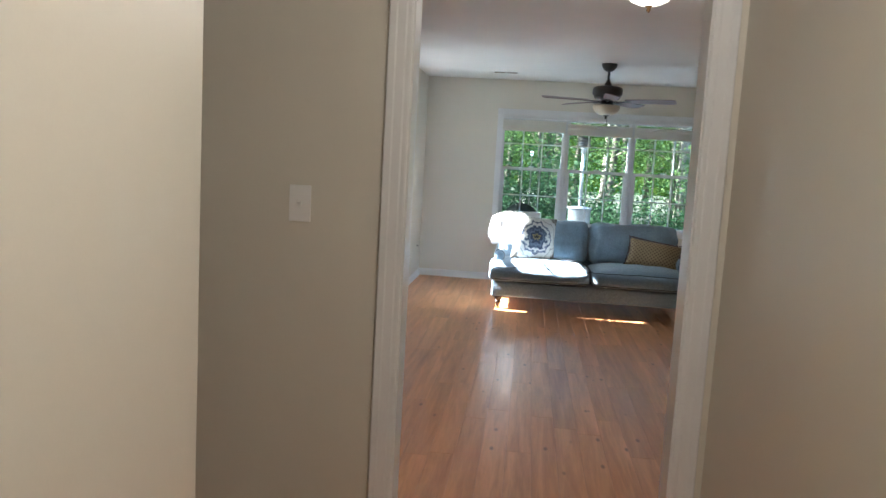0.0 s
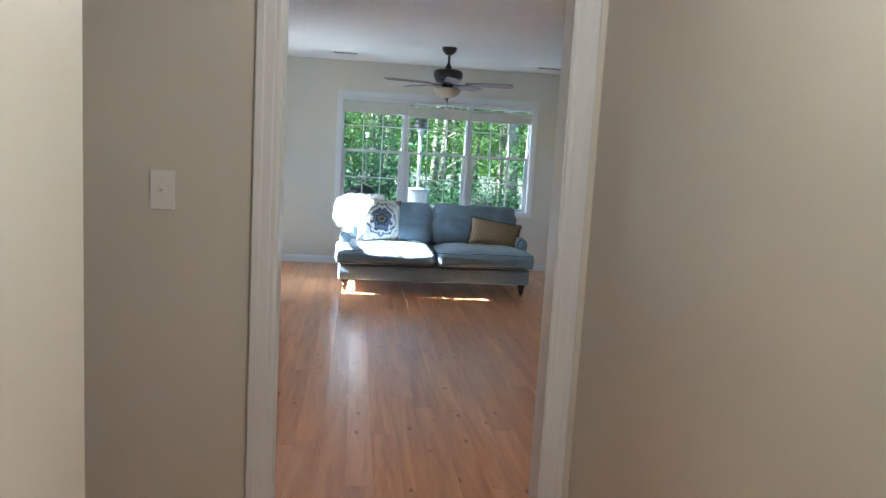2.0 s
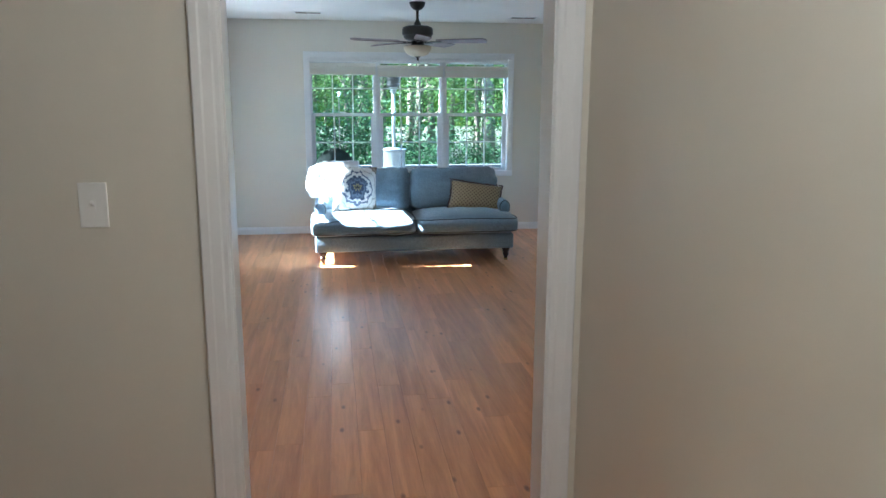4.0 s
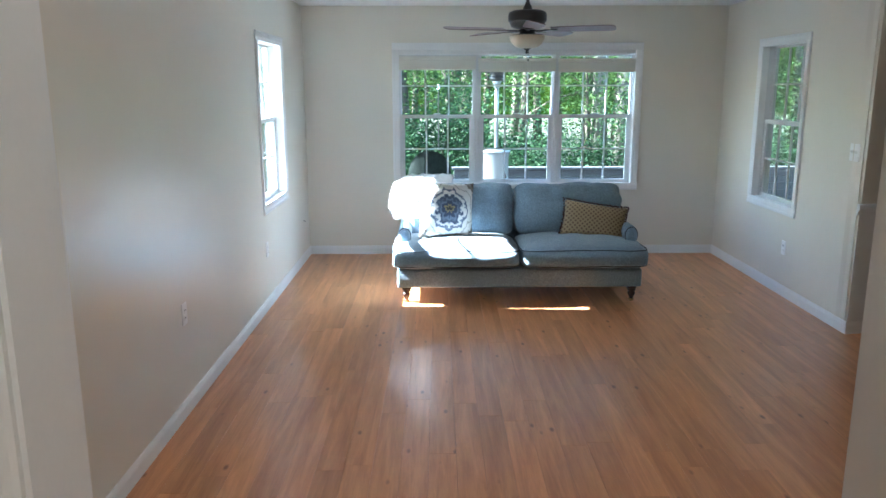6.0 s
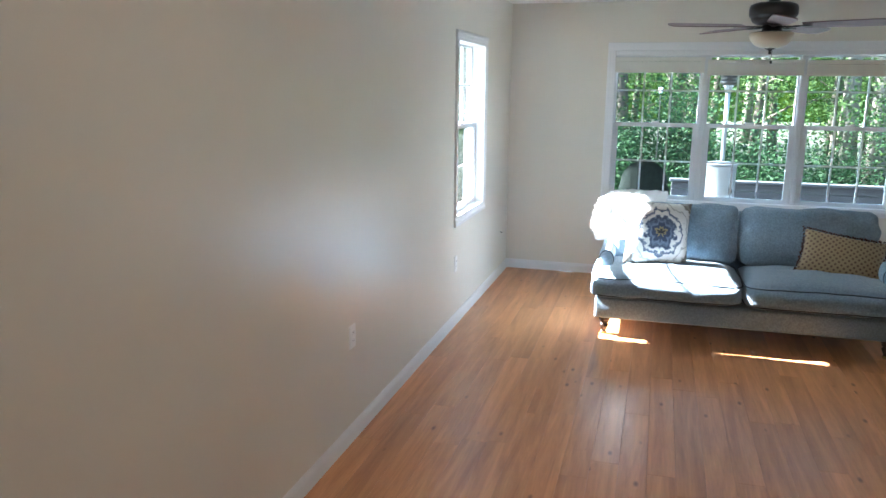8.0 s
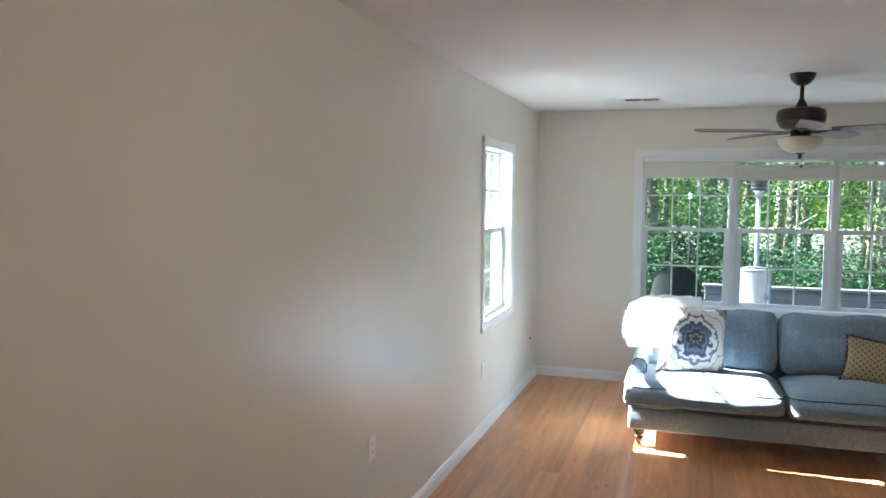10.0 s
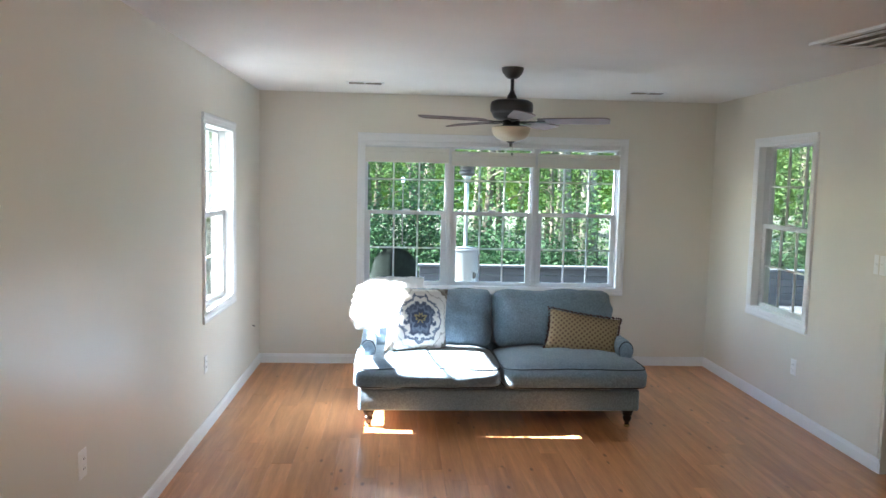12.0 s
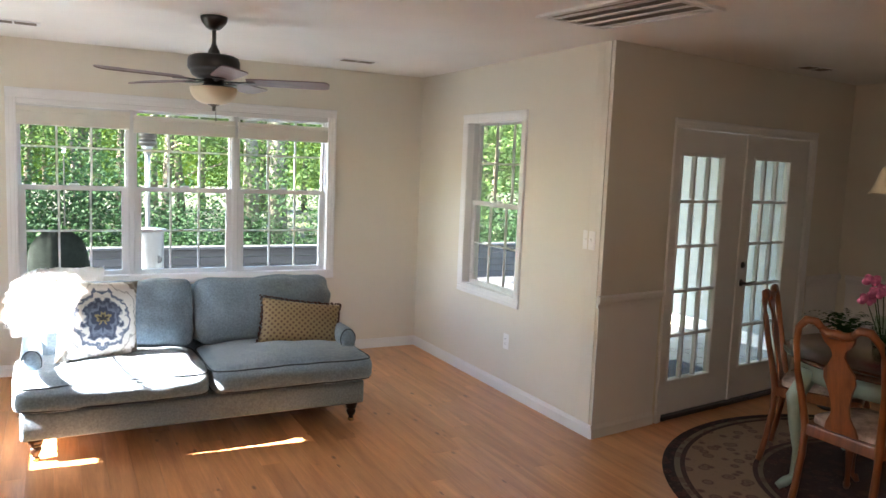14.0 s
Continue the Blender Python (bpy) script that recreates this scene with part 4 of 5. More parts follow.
solid("porch_wall", boxes((7.42, 7.55, -2.3, 1.4, -0.2, 2.7)), PORCH, "porch wall toned down to blue-grey for shade", "wall")
solid("porch_baseboard", boxes((7.40, 7.42, -2.3, 1.4, -0.02, 0.11)), TRIM, "white baseboard of the porch wall", "baseboard")
# unseen slab added to cut the sky's light on the porch wall
solid("porch_roof", boxes((W + T, 7.6, -2.65, 4.3, 2.5, 2.62)), SIDING, "unseen slab over the porch that holds off the sky", "roof")
porch = solid("porch_floor", boxes((W + T, 7.5, -2.6, 0.2, -0.2, -0.05)), GROUT, "pale tiled porch floor", "floor")
tile_v = [(-0.218, -0.218, 0), (0.218, -0.218, 0), (0.218, 0.218, 0), (-0.218, 0.218, 0), (-0.214, -0.214, 0.03), (0.214, -0.214, 0.03), (0.214, 0.214, 0.03), (-0.214, 0.214, 0.03)]
tile_me = bpy.data.meshes.new("tile")
tile_me.from_pydata(tile_v, [], [(4, 5, 6, 7), (0, 1, 5, 4), (1, 2, 6, 5), (2, 3, 7, 6), (3, 0, 4, 7)])
tile_me.materials.append(TILE)
for i in range(7):
    for j in range(8):
        x, y = 4.52 + i * 0.443, -2.05 + j * 0.443
        if y > YJ + (x - W) * math.tan(A8) + 0.36 and x < 7.25 and y < 0:
            t = new("tile", tile_me)
            t.location, t.parent = (x, y, -0.05), porch
solid("door_mat", bevelled(boxes((5.2, 6.2, -2.12, -1.25, -0.0195, -0.004)), 0.004, 1), MATCLOTH, "dark navy patterned mat on the porch tiles", "mat", kind="")


# ---- dining corner ----
CHERRY = wood("orange cherry wood", (0.11, 0.03, 0.01), (0.30, 0.09, 0.026), 2, 0.32)
MAHOG = wood("dark mahogany top", (0.035, 0.012, 0.008), (0.09, 0.035, 0.02), 1, 0.2)
SAGE = material("sage green paint", (0.27, 0.34, 0.29), 0.45, 0.06, 6, 60, 0.05)
SEATCLOTH = material("pink and cream floral cloth", (0.45, 0.33, 0.29), 0.9, 0.5, 16, 120, 0.2)


def rug_material():
    m = bpy.data.materials.new("persian rug wool")
    m.use_nodes = True
    b, link = m.node_tree.nodes["Principled BSDF"], m.node_tree.links.new
    tc = node(m, "ShaderNodeTexCoord")
    ln = m.node_tree.nodes.new("ShaderNodeVectorMath")
    ln.operation = "LENGTH"
    link(tc.outputs["Object"], ln.inputs[0])
    ramp = node(m, "ShaderNodeValToRGB")
    ramp.color_ramp.interpolation = "CONSTANT"
    dv = m.node_tree.nodes.new("ShaderNodeMath")
    dv.operation = "DIVIDE"
    dv.inputs[1].default_value = 1.4
    link(ln.outputs["Value"], dv.inputs[0]), link(dv.outputs[0], ramp.inputs[0])
    e = ramp.color_ramp.elements
    e[0].position, e[0].color = 0.0, (0.04, 0.014, 0.013, 1)
    e[1].position, e[1].color = 0.945, (0.028, 0.014, 0.012, 1)
    for p, c in ((0.60, (0.16, 0.12, 0.08)), (0.62, (0.05, 0.02, 0.018)), (0.64, (0.25, 0.16, 0.10)), (0.90, (0.05, 0.022, 0.018)), (0.92, (0.18, 0.135, 0.09))):
        ramp.color_ramp.elements.new(p).color = (*c, 1)
    vor = node(m, "ShaderNodeTexVoronoi", Scale=11.0)
    vor2 = node(m, "ShaderNodeTexVoronoi", Scale=22.0)
    link(tc.outputs["Object"], vor.inputs["Vector"]), link(tc.outputs["Object"], vor2.inputs["Vector"])
    k1, k2 = node(m, "ShaderNodeValToRGB"), node(m, "ShaderNodeValToRGB")
    for k, pts in ((k1, ((0.0, 0.9), (0.22, 0.25), (0.32, 0.85), (0.42, 0.0))), (k2, ((0.0, 0.7), (0.25, 0.0)))):
        el = k.color_ramp.elements
        el[0].position, el[0].color = pts[0][0], (pts[0][1],) * 3 + (1,)
        el[1].position, el[1].color = pts[-1][0], (pts[-1][1],) * 3 + (1,)
        for p, v in pts[1:-1]:
            k.color_ramp.elements.new(p).color = (v, v, v, 1)
    link(vor.outputs["Distance"], k1.inputs[0]), link(vor2.outputs["Distance"], k2.inputs[0])
    m1, m2 = node(m, "ShaderNodeMix"), node(m, "ShaderNodeMix")
    for mm in (m1, m2):
        mm.data_type = "RGBA"
    link(k1.outputs[0], m1.inputs[0]), link(ramp.outputs[0], m1.inputs[6])
    m1.inputs[7].default_value = (0.085, 0.03, 0.024, 1)
    link(k2.outputs[0], m2.inputs[0]), link(m1.outputs[2], m2.inputs[6])
    m2.inputs[7].default_value = (0.15, 0.10, 0.065, 1)
    link(m2.outputs[2], b.inputs["Base Color"])
    b.inputs["Roughness"].default_value = 0.95
    fine = node(m, "ShaderNodeTexNoise", Scale=260.0)
    bp = node(m, "ShaderNodeBump", Strength=0.5, Distance=0.004)
    link(tc.outputs["Object"], fine.inputs["Vector"]), link(fine.outputs[0], bp.inputs["Height"]), link(bp.outputs[0], b.inputs["Normal"])
    return m


TC = Vector((5.28, -4.05))
rug = spin([(1.385, 0.001), (1.39, 0.005), (1.383, 0.01), (1.36, 0.012)], 96)
tagged(part("round_rug", rug, rug_material(), None, "", True, Matrix.Translation((TC.x, TC.y, 0))), "round beige and dark red patterned rug under the dining table", "rug")
RZ = 0.0125

table = thing("dining_table", Matrix.Translation((5.15, -3.95, RZ)), "round dark mahogany dining table on sage green cabriole legs", "dining table")
part("tabletop", spin([(0.615, 0.715), (0.635, 0.722), (0.635, 0.735), (0.62, 0.745)], 64), MAHOG, table, smooth=True)
part("apron", spin([(0.53, 0.61), (0.55, 0.61), (0.55, 0.714), (0.53, 0.714)], 48), SAGE, table, "sage green apron", True)


def cabriole(h, out, r0, r1, foot):
    pts = [(0, 0, h), (0.1 * out, 0, h * 0.93), (0.55 * out, 0, h * 0.78), (0.42 * out, 0, h * 0.55), (0.25 * out, 0, h * 0.33), (0.3 * out, 0, h * 0.12), (0.62 * out, 0, 0.045), (0.95 * out, 0, 0.018)]
    rad = [r0, r0, r0 * 0.95, r0 * 0.72, r1, r1, foot * 0.8, foot * 0.55]
    return tube(pts, rad, 12)


for a in (150, 240, 330, 60):
    part("leg", cabriole(0.66, 0.12, 0.045, 0.02, 0.034), SAGE, table, "sage green cabriole leg", True, Matrix.Rotation(radians(a), 4, "Z") @ Matrix.Translation((0.54, 0, 0)))


def chair(m):
    """Vase-splat dining chair; the sitter looks along +y, origin under the seat's middle."""
    c = thing("dining_chair", m, "orange-brown cherry dining chair with a vase splat and floral seat", "dining chair", "dining chairs")
    for s in (-1, 1):
        pts = [(s * 0.20, -0.27, 0.0), (s * 0.195, -0.245, 0.12), (s * 0.19, -0.22, 0.3), (s * 0.19, -0.215, 0.44), (s * 0.205, -0.24, 0.58), (s * 0.222, -0.27, 0.72), (s * 0.222, -0.295, 0.86), (s * 0.205, -0.31, 0.94), (s * 0.16, -0.317, 0.985), (s * 0.11, -0.316, 0.985), (s * 0.075, -0.312, 0.955)]
        part("stile", tube(pts, [0.019, 0.018, 0.019, 0.02, 0.018, 0.016, 0.016, 0.018, 0.021, 0.02, 0.016], 10), CHERRY, c, smooth=True)
        part("front_leg", cabriole(0.41, 0.06, 0.03, 0.014, 0.024), CHERRY, c, smooth=True, at=Matrix.Translation((s * 0.215, 0.2, 0)) @ Matrix.Rotation(radians(90 - s * 35), 4, "Z"))
    half = [(0.075, 0.955), (0.085, 0.93), (0.07, 0.90), (0.038, 0.87), (0.03, 0.84), (0.05, 0.80), (0.078, 0.765), (0.08, 0.72), (0.058, 0.66), (0.045, 0.60), (0.048, 0.55), (0.075, 0.50), (0.085, 0.46)]
    out = [(x, z) for x, z in half] + [(-x, z) for x, z in reversed(half)]
    bm = bmesh.new()
    yy = lambda z: -0.215 - max(0, z - 0.46) * 0.19
    fr = [bm.verts.new((x, yy(z) - 0.006, z)) for x, z in out]
    bk = [bm.verts.new((x, yy(z) + 0.006, z)) for x, z in out]
    n, hl = len(out), len(half)
    for i in range(hl - 1):
        j = n - 1 - i
        bm.faces.new((fr[i], fr[i + 1], fr[j - 1], fr[j])), bm.faces.new((bk[i], bk[j], bk[j - 1], bk[i + 1]))
    for i in range(n):
        j = (i + 1) % n
        bm.faces.new((fr[i], bk[i], bk[j], fr[j]))
    bmesh.ops.recalc_face_normals(bm, faces=bm.faces)
    part("splat", bm, CHERRY, c)
    part("crest_rail", tube([(-0.08, -0.312, 0.955), (-0.04, -0.31, 0.94), (0, -0.31, 0.945), (0.04, -0.31, 0.94), (0.08, -0.312, 0.955)], [0.02, 0.022, 0.023, 0.022, 0.02], 10), CHERRY, c, smooth=True)
    bm = bmesh.new()
    for z in (0.395, 0.455):
        for x, y in ((-0.2, -0.225), (0.2, -0.225), (0.255, 0.235), (-0.255, 0.235)):
            bm.verts.new((x, y, z))
    v = list(bm.verts)
    for f in ((3, 2, 1, 0), (4, 5, 6, 7), (0, 1, 5, 4), (1, 2, 6, 5), (2, 3, 7, 6), (3, 0, 4, 7)):
        bm.faces.new([v[i] for i in f])
    part("seat_frame", bevelled(bm, 0.01, 2), CHERRY, c)
    part("seat", rounded(0.205, 0.205, 0.028, 5, 10, 0.018), SEATCLOTH, c, "pink and cream floral upholstered seat", True, Matrix.Translation((0, 0.01, 0.468)))
    return c


def facing(x, y, deg):
    return Matrix.Translation((x, y, RZ)) @ Matrix.Rotation(radians(deg), 4, "Z")


first = chair(facing(4.68, -4.03, -90))
copy_thing(first, facing(5.15, -3.42, -150))
copy_thing(first, facing(5.85, -4.1, 95))

GLOSSLEAF = leaf_material("dark fern green", (0.012, 0.045, 0.012), (0.03, 0.09, 0.025), 0.2)
PINK = material("pink petals", (0.62, 0.16, 0.32), 0.7, 0.35, 20, 60, 0.1)
CERAMIC = material("glazed pot", (0.30, 0.29, 0.26), 0.25, 0.1, 5, 40, 0.02)
stand = thing("plant_stand", Matrix.Translation((6.3, -2.78, 0)), "dark wooden pedestal plant stand in the corner", "plant stand")
part("pedestal", spin([(0.15, 0.0), (0.15, 0.02), (0.05, 0.05), (0.035, 0.12), (0.045, 0.2), (0.03, 0.28), (0.04, 0.34), (0.14, 0.36), (0.14, 0.38)], 24), LEGWOOD, stand, smooth=True)
plant = thing("potted_fern", Matrix.Translation((6.3, -2.78, 0.381)), "dark green fern in a glazed pot on a stand", "plant")
part("pot", spin([(0.07, 0.0), (0.09, 0.04), (0.11, 0.13), (0.115, 0.15), (0.1, 0.15)], 28), CERAMIC, plant, smooth=True)
rnd = random.Random(8)
verts, faces = [], []
for k in range(60):
    a, reach, up = rnd.uniform(0, 6.283), rnd.uniform(0.12, 0.32), rnd.uniform(0.08, 0.2)
    for j in range(11):
        t = j / 10
        p = Vector((math.cos(a) * reach * t, math.sin(a) * reach * t, 0.15 + up * math.sin(t * 2.4)))
        side = Vector((-math.sin(a), math.cos(a), 0)) * 0.045 * (1 - t * 0.8)
        along = Vector((math.cos(a), math.sin(a), -0.3)) * 0.012
        for s in (-1, 1):
            b = len(verts)
            verts += [tuple(p - along), tuple(p + along), tuple(p + side * s + along)]
            faces.append((b, b + 1, b + 2))
me = bpy.data.meshes.new("fronds")
me.from_pydata(verts, [], faces)
me.materials.append(GLOSSLEAF)
fr_ob = new("fronds", me)
fr_ob.parent = plant

vase = thing("flower_vase", Matrix.Translation((5.22, -3.72, RZ + 0.745)), "clear vase with pink flowers on the dining table", "vase")
part("vase_body", spin([(0.05, 0.0), (0.055, 0.01), (0.06, 0.08), (0.05, 0.15), (0.055, 0.17), (0.048, 0.17)], 24), glass_material("green vase glass", (0.75, 0.85, 0.75), 0.05), vase, smooth=True)
for k in range(8):
    a = k * 0.785
    tip = Vector((0.1 * math.cos(a), 0.1 * math.sin(a), 0.25 + 0.05 * (k % 3)))
    st = part("stem", tube([(0.01 * math.cos(a), 0.01 * math.sin(a), 0.02), tuple(tip * 0.6), tuple(tip)], 0.003, 6), GLOSSLEAF, vase)
    bm = bmesh.new()
    for q in range(9):
        b = q * 0.7
        bmesh.ops.create_uvsphere(bm, u_segments=8, v_segments=5, radius=0.024, matrix=Matrix.Translation(tip + Vector((0.026 * math.cos(b), 0.026 * math.sin(b), 0.012 * (q % 3)))) @ Matrix.Rotation(b, 4, "Z") @ Matrix.Diagonal((1, 0.6, 0.8, 1)))
    part("bloom", bm, PINK, st, "pink bloom", True)

chand = thing("chandelier", Matrix.Translation((TC.x, TC.y, H)), "bronze chandelier with pale glass bell shades over the table", "chandelier")
part("canopy", spin([(0.065, 0), (0.065, -0.01), (0.03, -0.03), (0.01, -0.035)], 24), BRONZE, chand, smooth=True)
part("stem", spin([(0.008, -0.03), (0.008, -0.6), (0.03, -0.62), (0.035, -0.7), (0.02, -0.76), (0.006, -0.8)], 16), BRONZE, chand, smooth=True)
for k in range(5):
    rot = Matrix.Rotation(radians(145 + 72 * k), 4, "Z")
    arm = part("arm", tube([(0.02, 0, -0.7), (0.14, 0, -0.78), (0.28, 0, -0.74), (0.38, 0, -0.66), (0.40, 0, -0.70)], 0.008, 8), BRONZE, chand, smooth=True, at=rot)
    part("shade", spin([(0.025, -0.70), (0.04, -0.73), (0.055, -0.78), (0.075, -0.825), (0.085, -0.835)], 24), BOWL, arm, "pale glass bell shade", True, Matrix.Translation((0.4, 0, 0)))


# ---- deck and garden ----
solid("ground", boxes((-400, 400, -400, 400, -1.2, -0.75)), SOIL, "leaf littered woodland ground, darkened for canopy shade", "ground")
deck = solid("deck", boxes((-3.0, 13.0, 0.22, 5.0, -0.3, -0.2)), DECKWOOD, "grey board deck behind the house", "deck")
board_me = mesh_of("board", bevelled(boxes((-8.0, 8.0, -0.068, 0.068, -0.012, 0.012)), 0.003, 1), DECKWOOD)
for k in range(33):
    b = new("board", board_me)
    b.location, b.parent = (5.0, 0.3 + k * 0.144, -0.187), deck
lw = thing("deck_wall", Matrix.Translation((1.57, 4.75, -0.2)), "low dark grey board wall with a pale cap round the deck", "deck wall")
plank_me = mesh_of("board", bevelled(boxes((0.0, 11.4, -0.016, 0.016, -0.053, 0.053)), 0.004, 1), DECKWOOD)
for k in range(5):
    b = new("board", plank_me)
    b.location, b.parent = (0, 0, 0.057 + k * 0.111), lw
part("cap", bevelled(boxes((-0.03, 11.43, -0.07, 0.07, 0.562, 0.60)), 0.005, 1), DECKCAP, lw, "pale grey cap board")
for k in range(8):
    part("post", boxes((0.02 + k * 1.6, 0.11 + k * 1.6, 0.02, 0.11, 0, 0.555)), DECKWOOD, lw)

heat = thing("patio_heater", Matrix.Translation((2.14, 3.2, -0.175)), "stainless steel patio heater standing on the deck", "patio heater")
part("tank_housing", spin([(0.19, 0.0), (0.195, 0.02), (0.18, 0.04), (0.18, 0.9), (0.185, 0.91), (0.185, 0.94), (0.21, 0.95), (0.21, 0.965), (0.03, 0.99)], 36), METAL, heat, smooth=True)
part("vent_hole", spin([(0.045, 0.0), (0.045, 0.01)], 20), DARK, heat, at=Matrix.Translation((0.103, -0.148, 0.62)) @ Matrix.Rotation(radians(-35), 4, "Z") @ Matrix.Rotation(radians(90), 4, "X"))
part("pole", spin([(0.028, 0.98), (0.028, 1.86)], 20), METAL, heat, smooth=True)
part("control_box", spin([(0.032, 1.83), (0.045, 1.85), (0.05, 1.9), (0.075, 1.93)], 20), METAL, heat, smooth=True)
part("burner_cage", spin([(0.08, 1.93), (0.105, 1.95), (0.105, 1.99), (0.095, 1.995), (0.095, 2.03), (0.105, 2.035), (0.105, 2.09), (0.07, 2.1)], 28), BRONZE, heat, smooth=True)
part("reflector", spin([(0.40, 2.14), (0.395, 2.15), (0.2, 2.21), (0.03, 2.23)], 40), METAL, heat, smooth=True)

RESIN = material("grey resin weave", (0.014, 0.018, 0.016), 0.9, 0.3, 20, 120, 0.4, spec=0.1)
pc = thing("patio_chair", Matrix.Translation((1.2, 3.0, -0.175)) @ Matrix.Scale(1.15, 4), "grey-green round-backed patio chair on the deck", "patio chair")
bm = bmesh.new()
rows = []
for j in range(7):
    z = 0.4 + j * 0.08
    rows.append([bm.verts.new((0.31 * math.sin(a) * (1 - 0.03 * j), -0.28 * math.cos(a) - 0.012 * j, z - 0.46 * (a / 1.9) ** 2 * (j / 6))) for a in [radians(q) for q in range(-110, 111, 10)]])
for a, b in zip(rows, rows[1:]):
    for i in range(len(a) - 1):
        bm.faces.new((a[i], a[i + 1], b[i + 1], b[i]))
bmesh.ops.solidify(bm, geom=list(bm.faces), thickness=0.02)
part("backrest", bm, RESIN, pc, smooth=True)
part("seat", bevelled(boxes((-0.27, 0.27, -0.27, 0.25, 0.36, 0.42)), 0.02, 2), RESIN, pc)
for x in (-0.24, 0.24):
    for y in (-0.22, 0.2):
        part("leg", tube([(x, y, 0.37), (x * 1.05, y * 1.05, 0.0)], 0.018, 8), RESIN, pc, smooth=True)

feeder = thing("bird_feeder", Matrix.Translation((1.32, 8.0, -0.75)), "small white bird feeder on a thin pole", "bird feeder")
part("pole", tube([(0, 0, 0), (0, 0, 2.35)], 0.012, 8), BRONZE, feeder)
part("house", bevelled(boxes((-0.03, 0.03, -0.03, 0.03, 2.38, 2.46)), 0.004, 1), SIDING, feeder)
part("roof", spin([(0.045, 2.46), (0.045, 2.465), (0.006, 2.49)], 4), SIDING, feeder)


# ---- woods ----
def leaf_mesh(name, centres, spread, count, size, rnd, mat):
    """Many small folded leaves scattered in clumps."""
    verts, faces = [], []
    for k in range(count):
        c = rnd.choice(centres)
        p = c + Vector((rnd.gauss(0, spread), rnd.gauss(0, spread), rnd.gauss(0, spread * 0.6)))
        d = Vector((rnd.uniform(-1, 1), rnd.uniform(-1, 1), rnd.uniform(-0.7, 0.3))).normalized()
        s = d.cross(Vector((rnd.uniform(-1, 1), rnd.uniform(-1, 1), rnd.uniform(0.2, 1)))).normalized()
        l = size * rnd.uniform(0.6, 1.3)
        b = len(verts)
        verts += [tuple(p), tuple(p + d * l * 0.5 + s * l * 0.32), tuple(p + d * l), tuple(p + d * l * 0.5 - s * l * 0.32)]
        faces += [(b, b + 1, b + 2, b + 3)]
    me = bpy.data.meshes.new(name)
    me.from_pydata(verts, [], faces)
    me.materials.append(mat)
    return me


def tree(seed, height, radius, low, bark, leafmat, leaves, m, label):
    rnd = random.Random(seed)
    t = thing("tree", m, label, "tree", "trees of the wood")
    lean = Vector((rnd.uniform(-0.04, 0.04), rnd.uniform(-0.04, 0.04), 0))
    pts, rad = [], []
    for k in range(9):
        f = k / 8
        pts.append(Vector((0, 0, 0)) + lean * height * f + Vector((0.12 * noise.noise(Vector((f * 4, seed, 0))), 0.12 * noise.noise(Vector((seed, f * 4, 0))), height * f)))
        rad.append(radius * (1.25 if k == 0 else 1) * (1 - 0.8 * f))
    trunk = part("trunk", tube(pts, rad, 9), bark, t, smooth=True)
    centres = []
    for k in range(22):
        f = low + (0.97 - low) * (k + rnd.random()) / 22
        base = pts[0].lerp(pts[-1], f)
        a, reach = rnd.uniform(0, 6.283), (1.0 - 0.55 * f) * rnd.uniform(1.2, 2.6)
        tip = base + Vector((math.cos(a) * reach, math.sin(a) * reach, reach * rnd.uniform(0.0, 0.5)))
        if k % 2 == 0:
            part("limb", tube([base, base.lerp(tip, 0.5) + Vector((0, 0, 0.12)), tip], [radius * 0.3 * (1 - 0.6 * f), radius * 0.18, 0.012], 6), bark, trunk, smooth=True)
        for q in (0.45, 0.75, 1.0):
            centres.append(base.lerp(tip, q) + Vector((rnd.uniform(-0.4, 0.4), rnd.uniform(-0.4, 0.4), rnd.uniform(-0.3, 0.3))))
    crown = new("crown", leaf_mesh("crown", centres, 0.5, leaves, 0.098, rnd, leafmat))
    crown.parent = t
    return t


GZ = -0.75
LT = "tall slender tree with fresh green spring leaves"
protos = [tree(1, 15, 0.2, 0.10, BARK, LEAF, 8200, Matrix.Translation((0.2, 17, GZ)), LT),
          tree(2, 13, 0.15, 0.12, BARK, LEAF, 8200, Matrix.Translation((3.0, 20, GZ)), LT),
          tree(3, 17, 0.24, 0.3, PALEBARK, LEAF, 7400, Matrix.Translation((6.2, 15.5, GZ)), "tall pale-barked tree with green spring leaves"),
          tree(4, 9, 0.07, 0.03, BARK, LEAF, 6800, Matrix.Translation((1.6, 12.5, GZ)), "young understorey tree with bright green leaves")]
rnd = random.Random(21)
for k in range(64):
    row = k % 4
    y = (11.5, 17, 23, 30)[row] + rnd.uniform(-1.8, 1.8)
    x = -5.5 + (k // 4) * 2.15 + rnd.uniform(-0.9, 0.9) + (0 if row < 2 else 2)
    if row == 0 and rnd.random() < 0.35:
        continue
    src = protos[3] if row == 0 else protos[rnd.randrange(4)]
    copy_thing(src, Matrix.Translation((x, y, GZ)) @ Matrix.Rotation(rnd.uniform(0, 6.28), 4, "Z") @ Matrix.Scale(rnd.uniform(0.85, 1.15), 4))


for k in range(9):
    copy_thing(protos[3], Matrix.Translation((-2.6 - (k % 3) * 2.6 + rnd.uniform(-0.6, 0.6), 11 + (k // 3) * 7 + rnd.uniform(-1.5, 1.5), GZ)) @ Matrix.Rotation(rnd.uniform(0, 6.28), 4, "Z") @ Matrix.Scale(rnd.uniform(0.9, 1.05), 4))


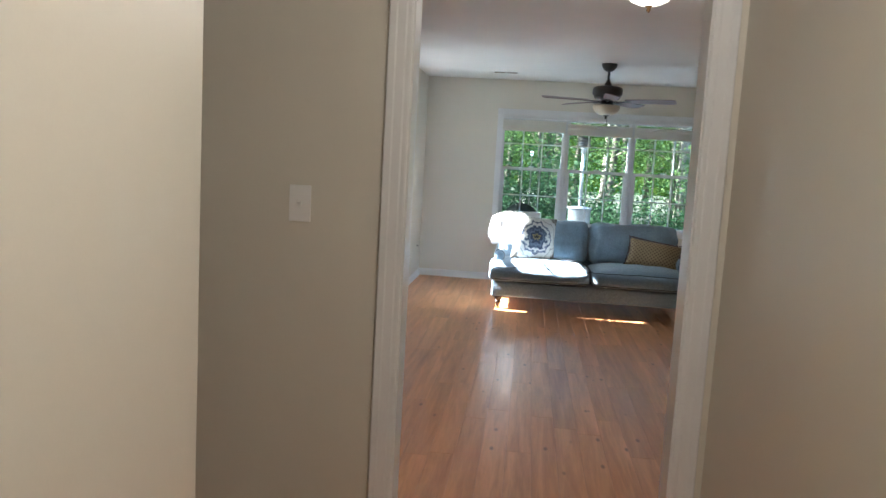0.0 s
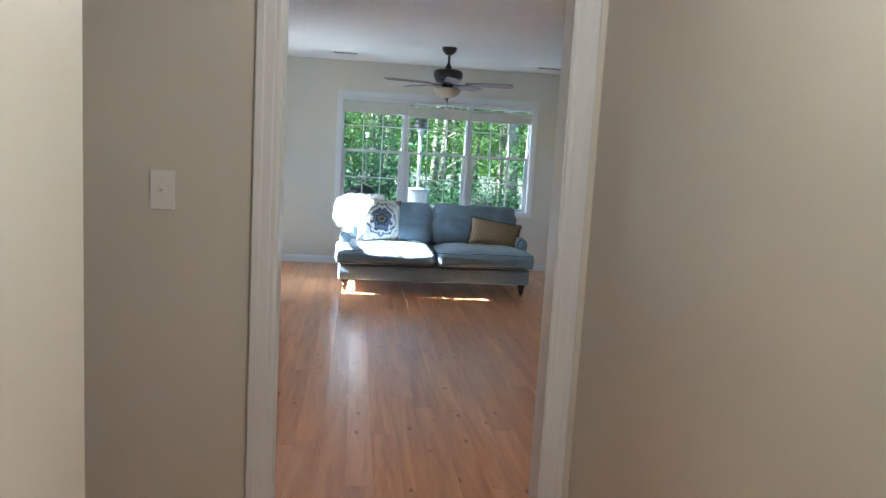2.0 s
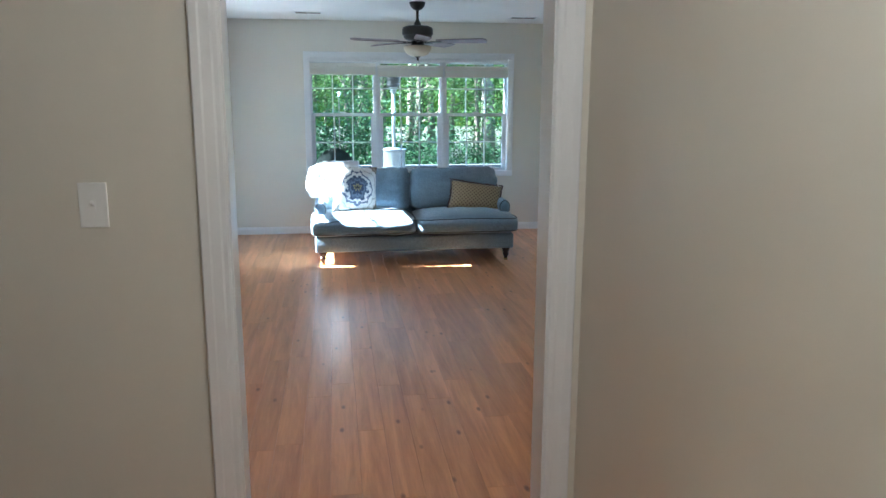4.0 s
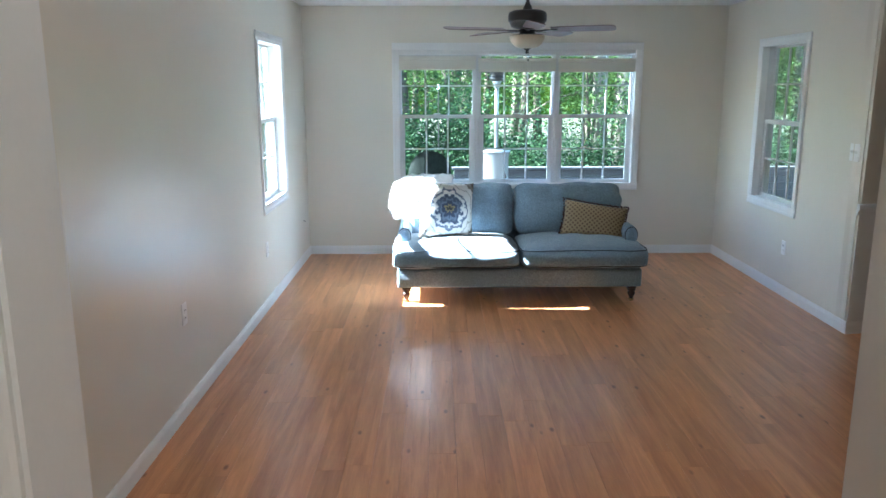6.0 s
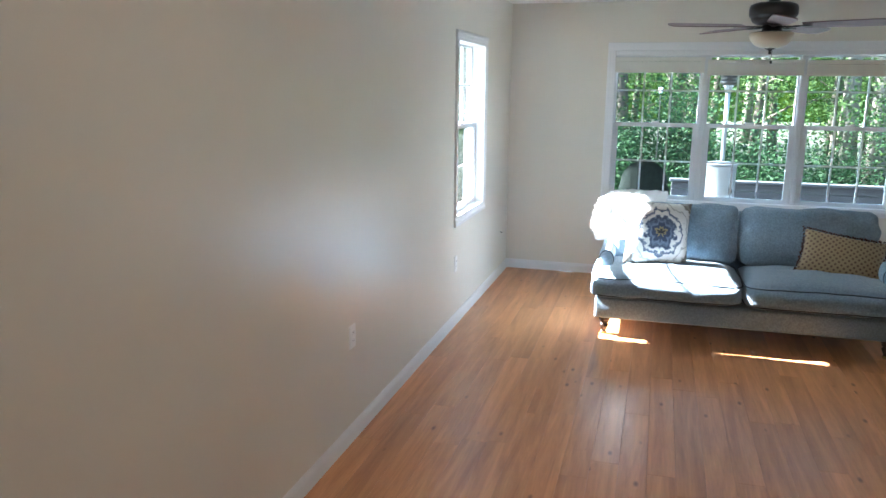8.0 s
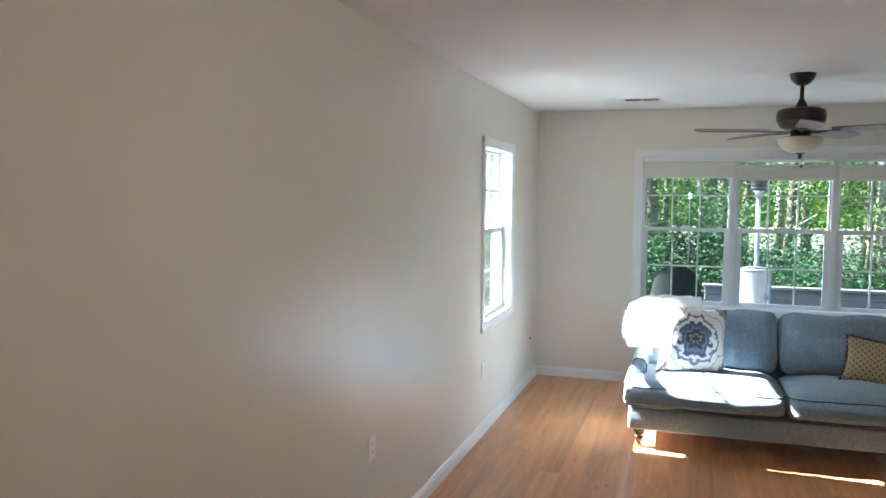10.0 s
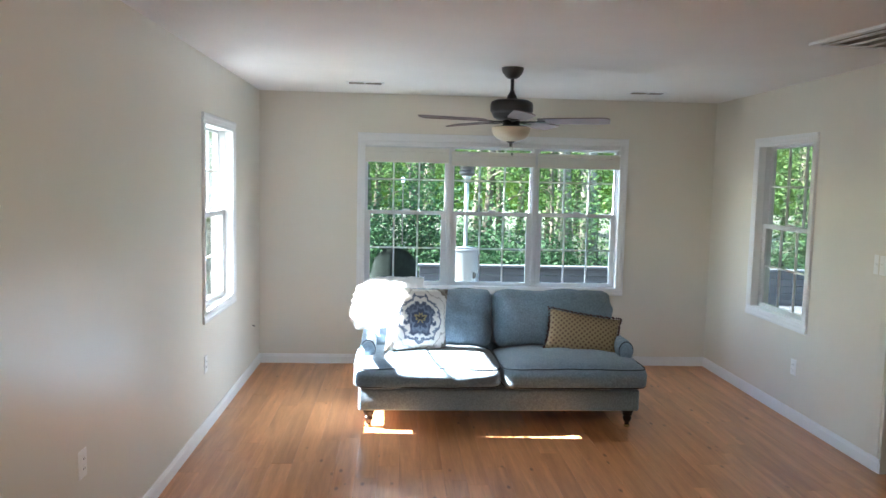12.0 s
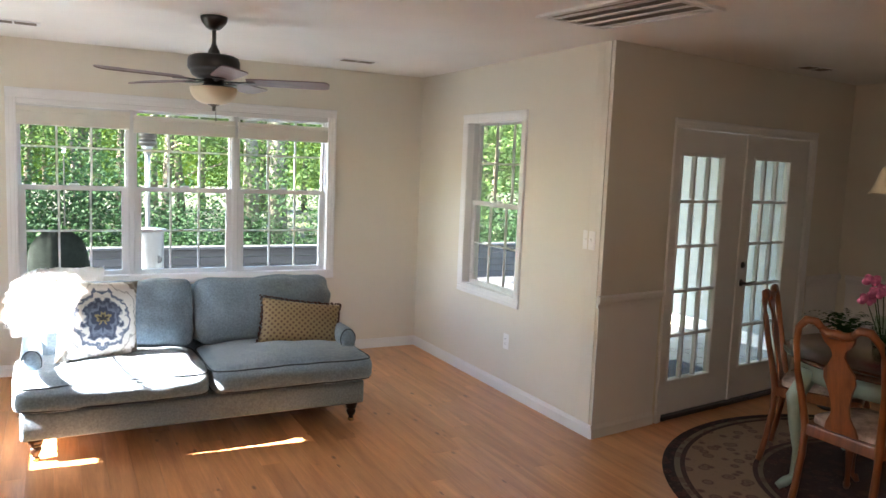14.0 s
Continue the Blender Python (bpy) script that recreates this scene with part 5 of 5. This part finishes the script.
def shrub(seed, m, label):
    rnd = random.Random(seed)
    s = thing("shrub", m, label, "shrub", "shrubs beyond the deck")
    centres = [Vector((rnd.gauss(0, 0.45), rnd.gauss(0, 0.4), abs(rnd.gauss(0.6, 0.4)))) for _ in range(40)]
    for k in range(5):
        c = centres[k]
        part("stem", tube([(0, 0, 0), tuple(c * 0.5), tuple(c)], [0.02, 0.014, 0.006], 6), BARK, s)
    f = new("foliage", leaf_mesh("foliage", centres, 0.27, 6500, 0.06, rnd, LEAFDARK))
    f.parent = s
    return s


sh = shrub(31, Matrix.Translation((3.0, 7.2, GZ)), "dark green rounded shrub beyond the deck wall")
for x, y, s in ((2.3, 8.2, 1.3), (0.6, 8.6, 1.3), (-0.6, 7.6, 1.2), (1.2, 10, 1.5), (4.6, 9.5, 1.1), (6.3, 8.4, 1.0), (8.2, 9.2, 1.3), (10.5, 8.6, 1.2), (12.5, 9.6, 1.4), (-2.4, 9, 1.3), (14.8, 11, 1.5), (16.5, 13, 1.6)):
    copy_thing(sh, Matrix.Translation((x, y, GZ)) @ Matrix.Rotation(x * 3, 4, "Z") @ Matrix.Scale(s, 4))


def backdrop_material():
    m = bpy.data.materials.new("self-lit far woods")
    m.use_nodes = True
    nt, link = m.node_tree, m.node_tree.links.new
    nt.nodes.remove(nt.nodes["Principled BSDF"])
    geo = node(m, "ShaderNodeNewGeometry")
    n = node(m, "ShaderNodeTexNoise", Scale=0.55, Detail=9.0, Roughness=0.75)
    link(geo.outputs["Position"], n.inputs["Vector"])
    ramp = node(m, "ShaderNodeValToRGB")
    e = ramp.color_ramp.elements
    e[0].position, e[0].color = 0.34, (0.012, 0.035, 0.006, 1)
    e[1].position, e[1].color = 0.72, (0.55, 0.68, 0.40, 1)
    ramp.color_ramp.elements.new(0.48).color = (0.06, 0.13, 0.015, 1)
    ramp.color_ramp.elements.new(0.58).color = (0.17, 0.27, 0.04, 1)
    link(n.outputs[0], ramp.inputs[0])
    # daylight on the woods is emitted, as the plane faces away from the sun
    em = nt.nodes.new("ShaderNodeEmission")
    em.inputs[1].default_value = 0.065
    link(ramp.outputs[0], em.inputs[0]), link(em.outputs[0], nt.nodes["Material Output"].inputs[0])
    return m


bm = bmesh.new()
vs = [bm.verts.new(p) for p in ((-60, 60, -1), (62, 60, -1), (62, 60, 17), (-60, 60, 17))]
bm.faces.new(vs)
solid("backdrop", bm, backdrop_material(), "self-lit plane of green woods in the distance", "backdrop")


# ---- floor planks ----
floor = solid("floor", boxes((-1.5, 2.1, -8.0, YD1 - 0.06, -0.05, -0.012), (0.65, 2.1, -12.2, -8.0, -0.05, -0.012), (0, XE, YD1 - 0.06, -2.2, -0.05, -0.012), (0, W, -2.2, 0, -0.05, -0.012)), SUBFLOOR, "honey-brown laminate plank floor with dark knots", "floor")
PW, PL, TOP = 0.126, 1.215, 0.0


def plank_verts(w, l):
    c = 0.0008
    v = [(-w / 2, -l / 2, -0.011), (w / 2, -l / 2, -0.011), (w / 2, l / 2, -0.011), (-w / 2, l / 2, -0.011)]
    v += [(-w / 2, -l / 2, TOP - c), (w / 2, -l / 2, TOP - c), (w / 2, l / 2, TOP - c), (-w / 2, l / 2, TOP - c)]
    v += [(-w / 2 + c, -l / 2 + c, TOP), (w / 2 - c, -l / 2 + c, TOP), (w / 2 - c, l / 2 - c, TOP), (-w / 2 + c, l / 2 - c, TOP)]
    f = [(8, 9, 10, 11)]
    for a in (0, 4):
        for k in range(4):
            f.append((a + k, a + (k + 1) % 4, a + 4 + (k + 1) % 4, a + 4 + k))
    return v, f


shared, rest_v, rest_f = {}, [], []
rnd = random.Random(11)
col = 0
x = -1.5 + PW / 2
while x < XE:
    off = rnd.uniform(0, PL)
    y = -12.2 - off
    while y < 0:
        y0, y1 = max(y, -12.2), y + PL
        ymax = 0.0 if x < W - 0.01 else YJ + max(0, (x - W)) * math.tan(A8) + 0.0
        near = 0 < x < W and y1 > -6.9
        if x < 0:
            ymax = YD0
        if x > 2.0:
            y0 = max(y0, YD0 + 0.05)
        if x < 0.7:
            y0 = max(y0, -7.95)
        y1 = min(y1, ymax)
        if y1 - y0 > 0.03 and not (x > 2.0 and y1 < YD0) and not (x < 0.6 and y1 < -8.0):
            l = round(y1 - y0 - 0.0004, 3)
            w = PW - 0.0004
            if near:
                key = l
                if key not in shared:
                    v, f = plank_verts(w, l)
                    me = bpy.data.meshes.new("plank")
                    me.from_pydata(v, [], f)
                    me.materials.append(FLOORWOOD)
                    shared[key] = me
                p = new("plank", shared[key])
                p.location = (x, (y0 + y1) / 2, 0)
                p.parent = floor
            else:
                v, f = plank_verts(w, l)
                b = len(rest_v)
                rest_v += [(a + x, q + (y0 + y1) / 2, z) for a, q, z in v]
                rest_f += [tuple(i + b for i in t) for t in f]
        y += PL
    x += PW
me = bpy.data.meshes.new("far_planks")
me.from_pydata(rest_v, [], rest_f)
me.materials.append(FLOORWOOD)
fp_ob = new("far_planks", me)
fp_ob.parent = floor
fp_ob["kind"] = "stuff"
